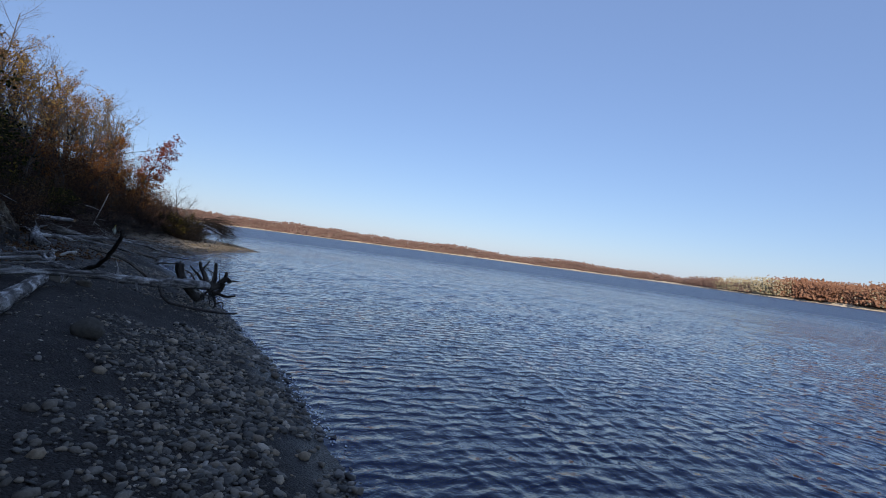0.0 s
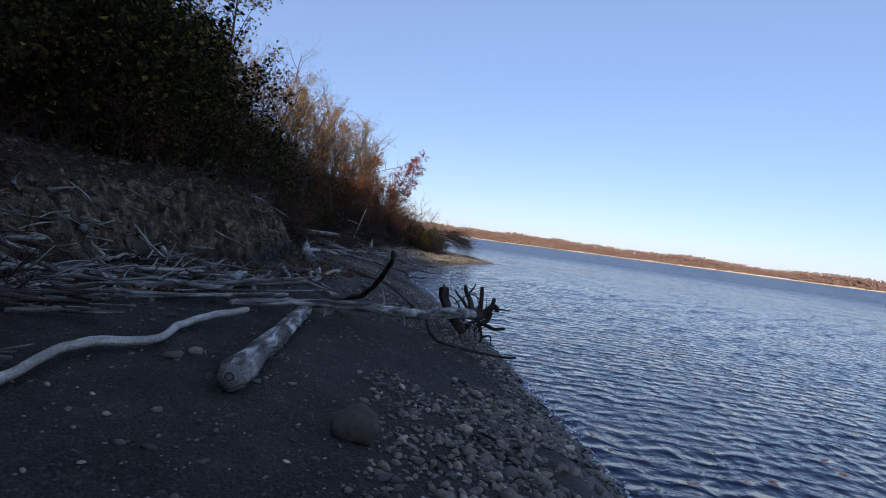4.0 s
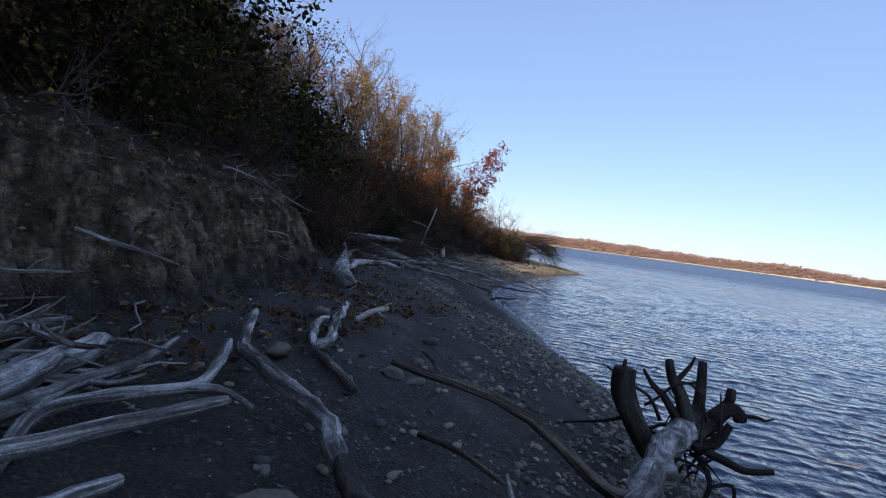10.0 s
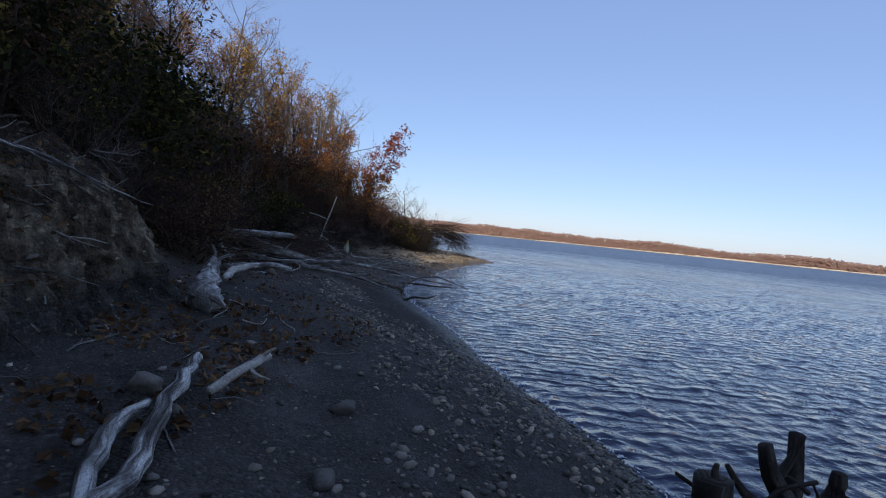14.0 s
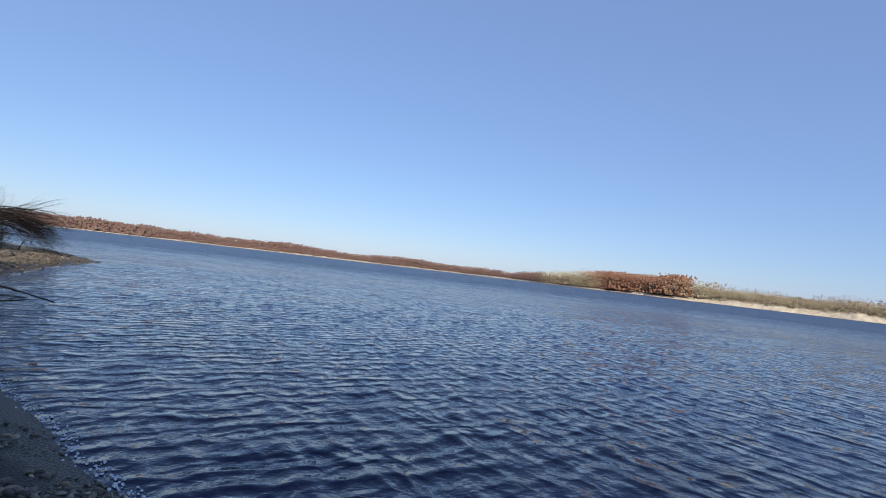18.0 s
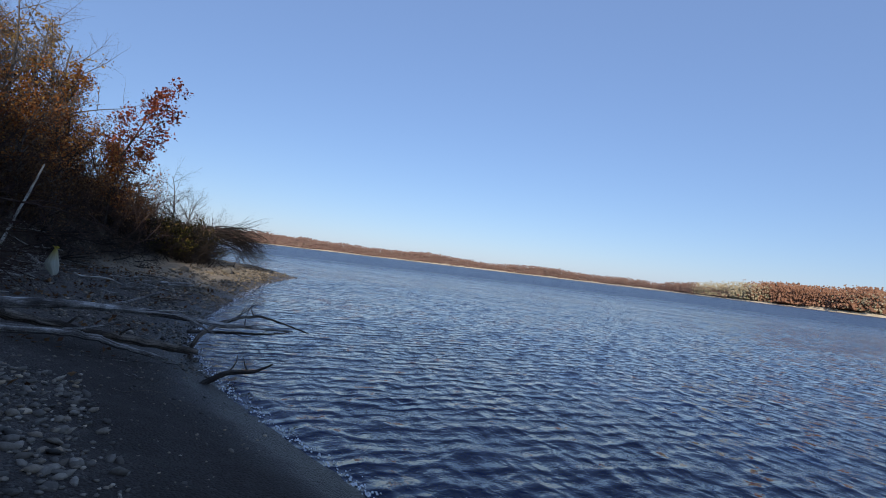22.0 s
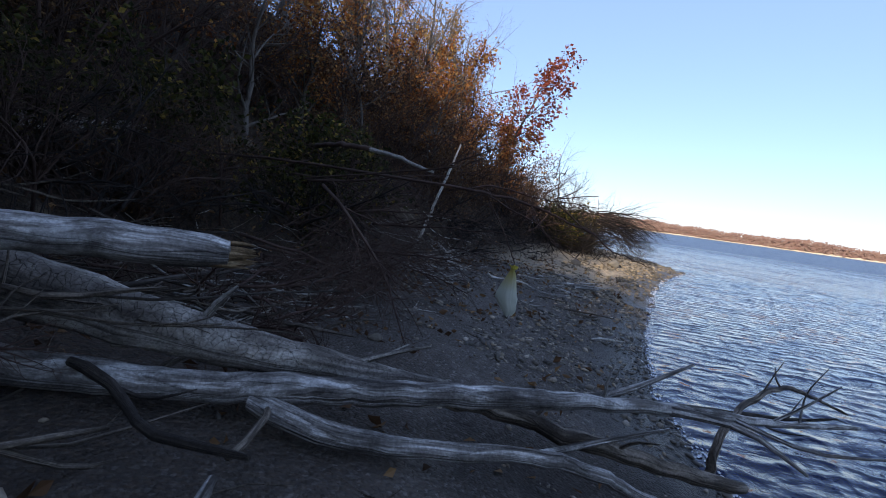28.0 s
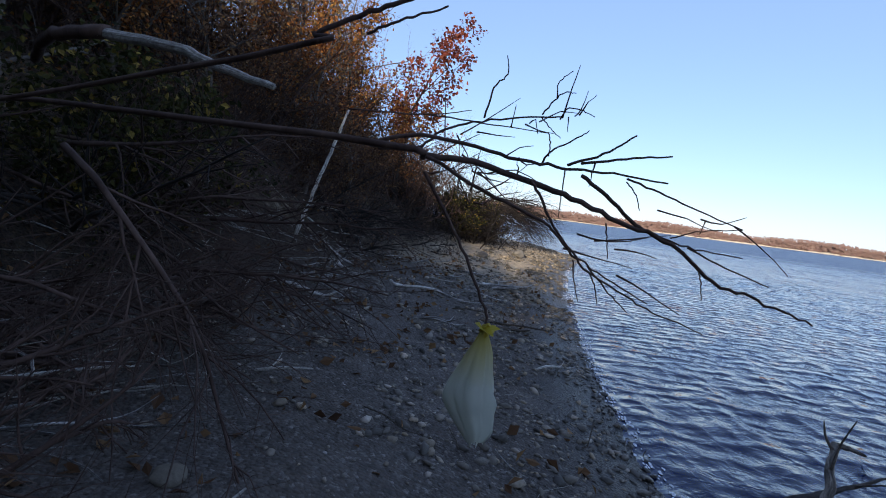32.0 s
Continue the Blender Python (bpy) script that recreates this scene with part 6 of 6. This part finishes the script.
G = np.random.default_rng(12)
kinds = [rock_mesh("stone", 40 + k, (1, G.uniform(0.65, 0.95), G.uniform(0.4, 0.7)), 0.28, 1) for k in range(10)]
# the stones that can be told apart where the walk begins
made = 0
while made < 300:
    y = float(G.uniform(30.2, 36.6))
    d = float(G.uniform(0.1, 2.35))
    if G.random() > np.interp(d, [0, 0.4, 1.6, 2.1, 2.35], [0.8, 1, 1, 0.5, 0.15]):
        continue
    s = float(sizes(G, 1, 0.03, 0.095)[0])
    x = shore_point(y, d)
    ob = new("stone", kinds[int(G.integers(10))])
    ob.location = (x, y, ground_z(x, y) + s * 0.18)
    ob.rotation_euler = (G.normal(0, 0.25), G.normal(0, 0.25), G.uniform(0, 6.28))
    ob.scale = (s,) * 3
    ob.parent = ground
    made += 1


def gravel(name, label, spans, seed, sub, mat=M_STONE, rough=0.28, proud=0.15):
    """A spread of stones joined into one mesh: (count, y from, y to, d from, d to, smallest, largest)."""
    g = np.random.default_rng(seed)
    shapes = []
    for k in range(12):
        me = rock_mesh("shape", 70 + k + seed, (1, g.uniform(0.5, 0.9), g.uniform(0.3, 0.55)), rough * 1.5, sub)
        v = np.empty(len(me.vertices) * 3)
        me.vertices.foreach_get("co", v)
        shapes.append((v.reshape(-1, 3), np.array([list(p.vertices) for p in me.polygons])))
        bpy.data.meshes.remove(me)
    vs, fs, count = [], [], 0
    for n, y0, y1, d0, d1, small, big in spans:
        for s in sizes(g, n, small, big):
            y = g.uniform(y0, y1)
            d = g.uniform(d0, d1) if g.random() < 0.5 else g.triangular(d0, d0 + (d1 - d0) * 0.4, d1)
            if noise.noise(Vector((y * 0.9, d * 1.2, seed))) < -0.28:
                continue
            x = shore_point(y, d)
            v, f = shapes[int(g.integers(12))]
            a, b, c = g.uniform(0, 6.28), g.normal(0, 0.25), g.normal(0, 0.25)
            rot = np.array(Euler((b, c, a)).to_matrix())
            vs.append((v * s) @ rot.T + np.array([x, y, ground_z(x, y) + s * proud]))
            fs.append(f + count)
            count += len(v)
    ob = new(name, link_mesh(name, np.concatenate(vs).tolist(), np.concatenate(fs).tolist(), mat))
    return tagged(ob, label, "stones", kind="stuff")


gravel("cobbles", "grey cobbles banked along the water's edge", [(5200, 27, 38.0, -0.15, 1.35, 0.028, 0.085), (3600, 27, 37.0, 1.0, 2.25, 0.02, 0.06), (500, 37, 41, -0.1, 1.6, 0.012, 0.045), (700, 28, 41, 2.0, 5.2, 0.012, 0.05), (700, 37, 41, -0.25, 0.7, 0.03, 0.07), (1000, 40, 47, -0.2, 0.45, 0.018, 0.055), (700, 53, 62, -0.2, 0.45, 0.018, 0.055)], 1, 2)
gravel("gravel", "small grey gravel and pebbles on the beach", [(2900, 40, 46.8, -0.1, 2.4, 0.018, 0.065), (700, 46.0, 48.2, -0.1, 2.2, 0.016, 0.055), (1000, 47.0, 51.2, 1.6, 2.7, 0.018, 0.07), (250, 46.5, 53, 0.1, 1.6, 0.01, 0.03), (700, 39, 51, 1.6, 4.4, 0.012, 0.06), (3600, 26, 40, 0.2, 4.8, 0.008, 0.028), (1000, 40, 51, 0.6, 4.2, 0.008, 0.025)], 2, 1, M_STONE_GREY)
gravel("dry_gravel", "dry pale limestone gravel along the shore", [(3000, 54.5, 62.5, -0.05, 2.8, 0.018, 0.07), (400, 51, 56, 0.3, 2.2, 0.010, 0.035), (400, 54, 60, 2.0, 3.8, 0.015, 0.05)], 6, 1, M_STONE_LIGHT)
gravel("point_stones", "sunlit tan stones on the point", [(2600, 61, 79, -0.2, 2.6, 0.03, 0.12)], 3, 1, M_STONE_PALE)
gravel("cliff_stones", "stones and clods fallen from the cliff", [(240, 36, 46, 4.0, 5.2, 0.015, 0.07), (60, 36, 46.5, 4.6, 7.0, 0.02, 0.07), (160, 47, 62, 3.2, 4.6, 0.02, 0.08)], 4, 1)


gravel("cliff_clods", "lumps of dry clay on the face of the bank", [(1700, 36.0, 46.6, 4.4, 6.4, 0.012, 0.06), (900, 34.0, 46.6, 5.8, 8.0, 0.02, 0.07)], 9, 2, M_CLOD, 0.75, -0.25)
gravel("slope_clods", "angular clods of dry clay on the slope above the face", [(900, 36.0, 46.0, 5.0, 7.6, 0.012, 0.055)], 14, 1, M_CLOD, 0.6, 0.35)

# ---- what has caught on the clay face ----
q = random.Random(17)
debris = Build()
for k in range(1500):
    at = q.choice(CLAY_SPOTS)
    r = 0.008 + 0.035 * q.random() ** 3
    i = len(debris.v)
    debris.v += [at + a * r * q.uniform(0.6, 1.2) * sign for a in (Vector((1, 0.2, 0)), Vector((-0.2, 1, 0.1)), Vector((0, 0.2, 0.8))) for sign in (1, -1)]
    debris.uv += [(0, 0)] * 6
    debris.f += [(i + int(a), i + int(b), i + int(c)) for a, b, c in OCT_F]
tagged(new("clay_crumbs", debris.mesh("clay_crumbs", M_CLOD, False)), "crumbs of dry clay stuck on the eroded face", "clods", kind="stuff")
caught = Build()
for k in range(1500):
    at = q.choice(CLAY_SPOTS)
    if at.z > 1.2 + 0.9 * q.random() or noise.noise(at * 1.5) > 0.25:
        caught.leaf(at + Vector((0.015, 0, 0.01)), 0.07 * q.uniform(0.5, 1.2), q)
tagged(new("caught_leaves", caught.mesh("caught_leaves", M_LEAF_BROWN, False)), "dead leaves caught on the clay face", "leaves", kind="stuff")
for k in range(46):
    at = q.choice(CLAY_SPOTS)
    n0 = q.uniform(0.15, 0.6)
    way = Vector((q.gauss(0.2, 0.2), q.gauss(0.6, 0.6), q.gauss(-0.4, 0.4))).normalized() * n0
    log("dead_stick", "dead stick caught on the clay cliff", [at + Vector((0.02, 0, 0)), at + way * 0.5 + Vector((0.05, 0, 0.02)), at + way + Vector((0.03, 0, 0))], 0.006 + 0.012 * q.random() ** 2, 0.004, q.choice((M_WOOD, M_WOOD_BROWN, M_WOOD_BROWN)), 5, 0.12, 800 + k, (), "driftwood", "sticks on the cliff", rings=6)

# ---- foam at the water's edge ----
n = Nodes("foam")
M_FOAM = n.finish(n.ramp(n.noise(90, 3), [(0.35, (0.4, 0.42, 0.45)), (0.65, (0.72, 0.74, 0.76))]), 0.5, n.noise(120, 2), 0.4, 0.005, 0.5)
b = Build()
q = random.Random(61)
for k in range(9000):
    y = q.uniform(28.0, 76.0)
    run = noise.noise(Vector((y * 0.35, 3.0, 0.0)))
    if run < -0.25 or q.random() > 0.3 + run:
        continue
    d = 0.05 * noise.noise(Vector((y * 1.3, 8.0, 0.0))) - 0.06 + q.gauss(0, 0.04 + 0.08 * max(run, 0))
    x, s = shore_point(y, d), q.uniform(0.004, 0.022)
    i = len(b.v)
    h = max(ground_z(x, y), wave(x, y)) + 0.006
    for m in range(7):
        a = m * math.tau / 7
        r = s * q.uniform(0.6, 1.2)
        b.v.append(Vector((x + math.cos(a) * r * 0.7, y + math.sin(a) * r * 1.6, h)))
        b.uv.append((0, 0))
    b.v.append(Vector((x, y, h + s * 0.35)))
    b.uv.append((0, 0))
    b.f += [(i + m, i + (m + 1) % 7, i + 7) for m in range(7)]
tagged(new("foam", b.mesh("foam", M_FOAM)), "thin white foam along the water's edge", "foam", kind="stuff")


# ---- fallen leaves ----
def litter(name, label, count, box, mat, size, seed, slope=False):
    q = random.Random(seed)
    b = Build()
    for k in range(count):
        x, y = q.uniform(box[0], box[1]), q.uniform(box[2], box[3])
        if noise.noise(Vector((x * 1.1, y * 1.1, seed))) < -0.05:
            continue
        z = ground_z(x, y)
        if z < 0.12:
            continue
        b.leaf(Vector((x, y, z + 0.015)), size * q.uniform(0.6, 1.3), q, 0.0)
    return tagged(new(name, b.mesh(name, mat, False)), label, "leaves", kind="stuff")


litter("fallen_leaves", "fallen brown leaves below the clay bank", 3000, (3.4, 6.6, 31, 47), M_LEAF_BROWN, 0.07, 31)
litter("fallen_leaves", "fallen brown leaves along the brush", 4200, (-1.4, 2.9, 47, 64), M_LEAF_BROWN, 0.07, 32)
litter("fallen_leaves", "drift of brown leaves at the foot of the clay bank", 2600, (4.7, 6.5, 35.5, 45.5), M_LEAF_BROWN, 0.075, 34)
litter("slope_leaves", "drift of dry leaves on the wooded slope", 5000, (-4, 4.6, 32, 66), M_LEAF_BROWN, 0.09, 33)
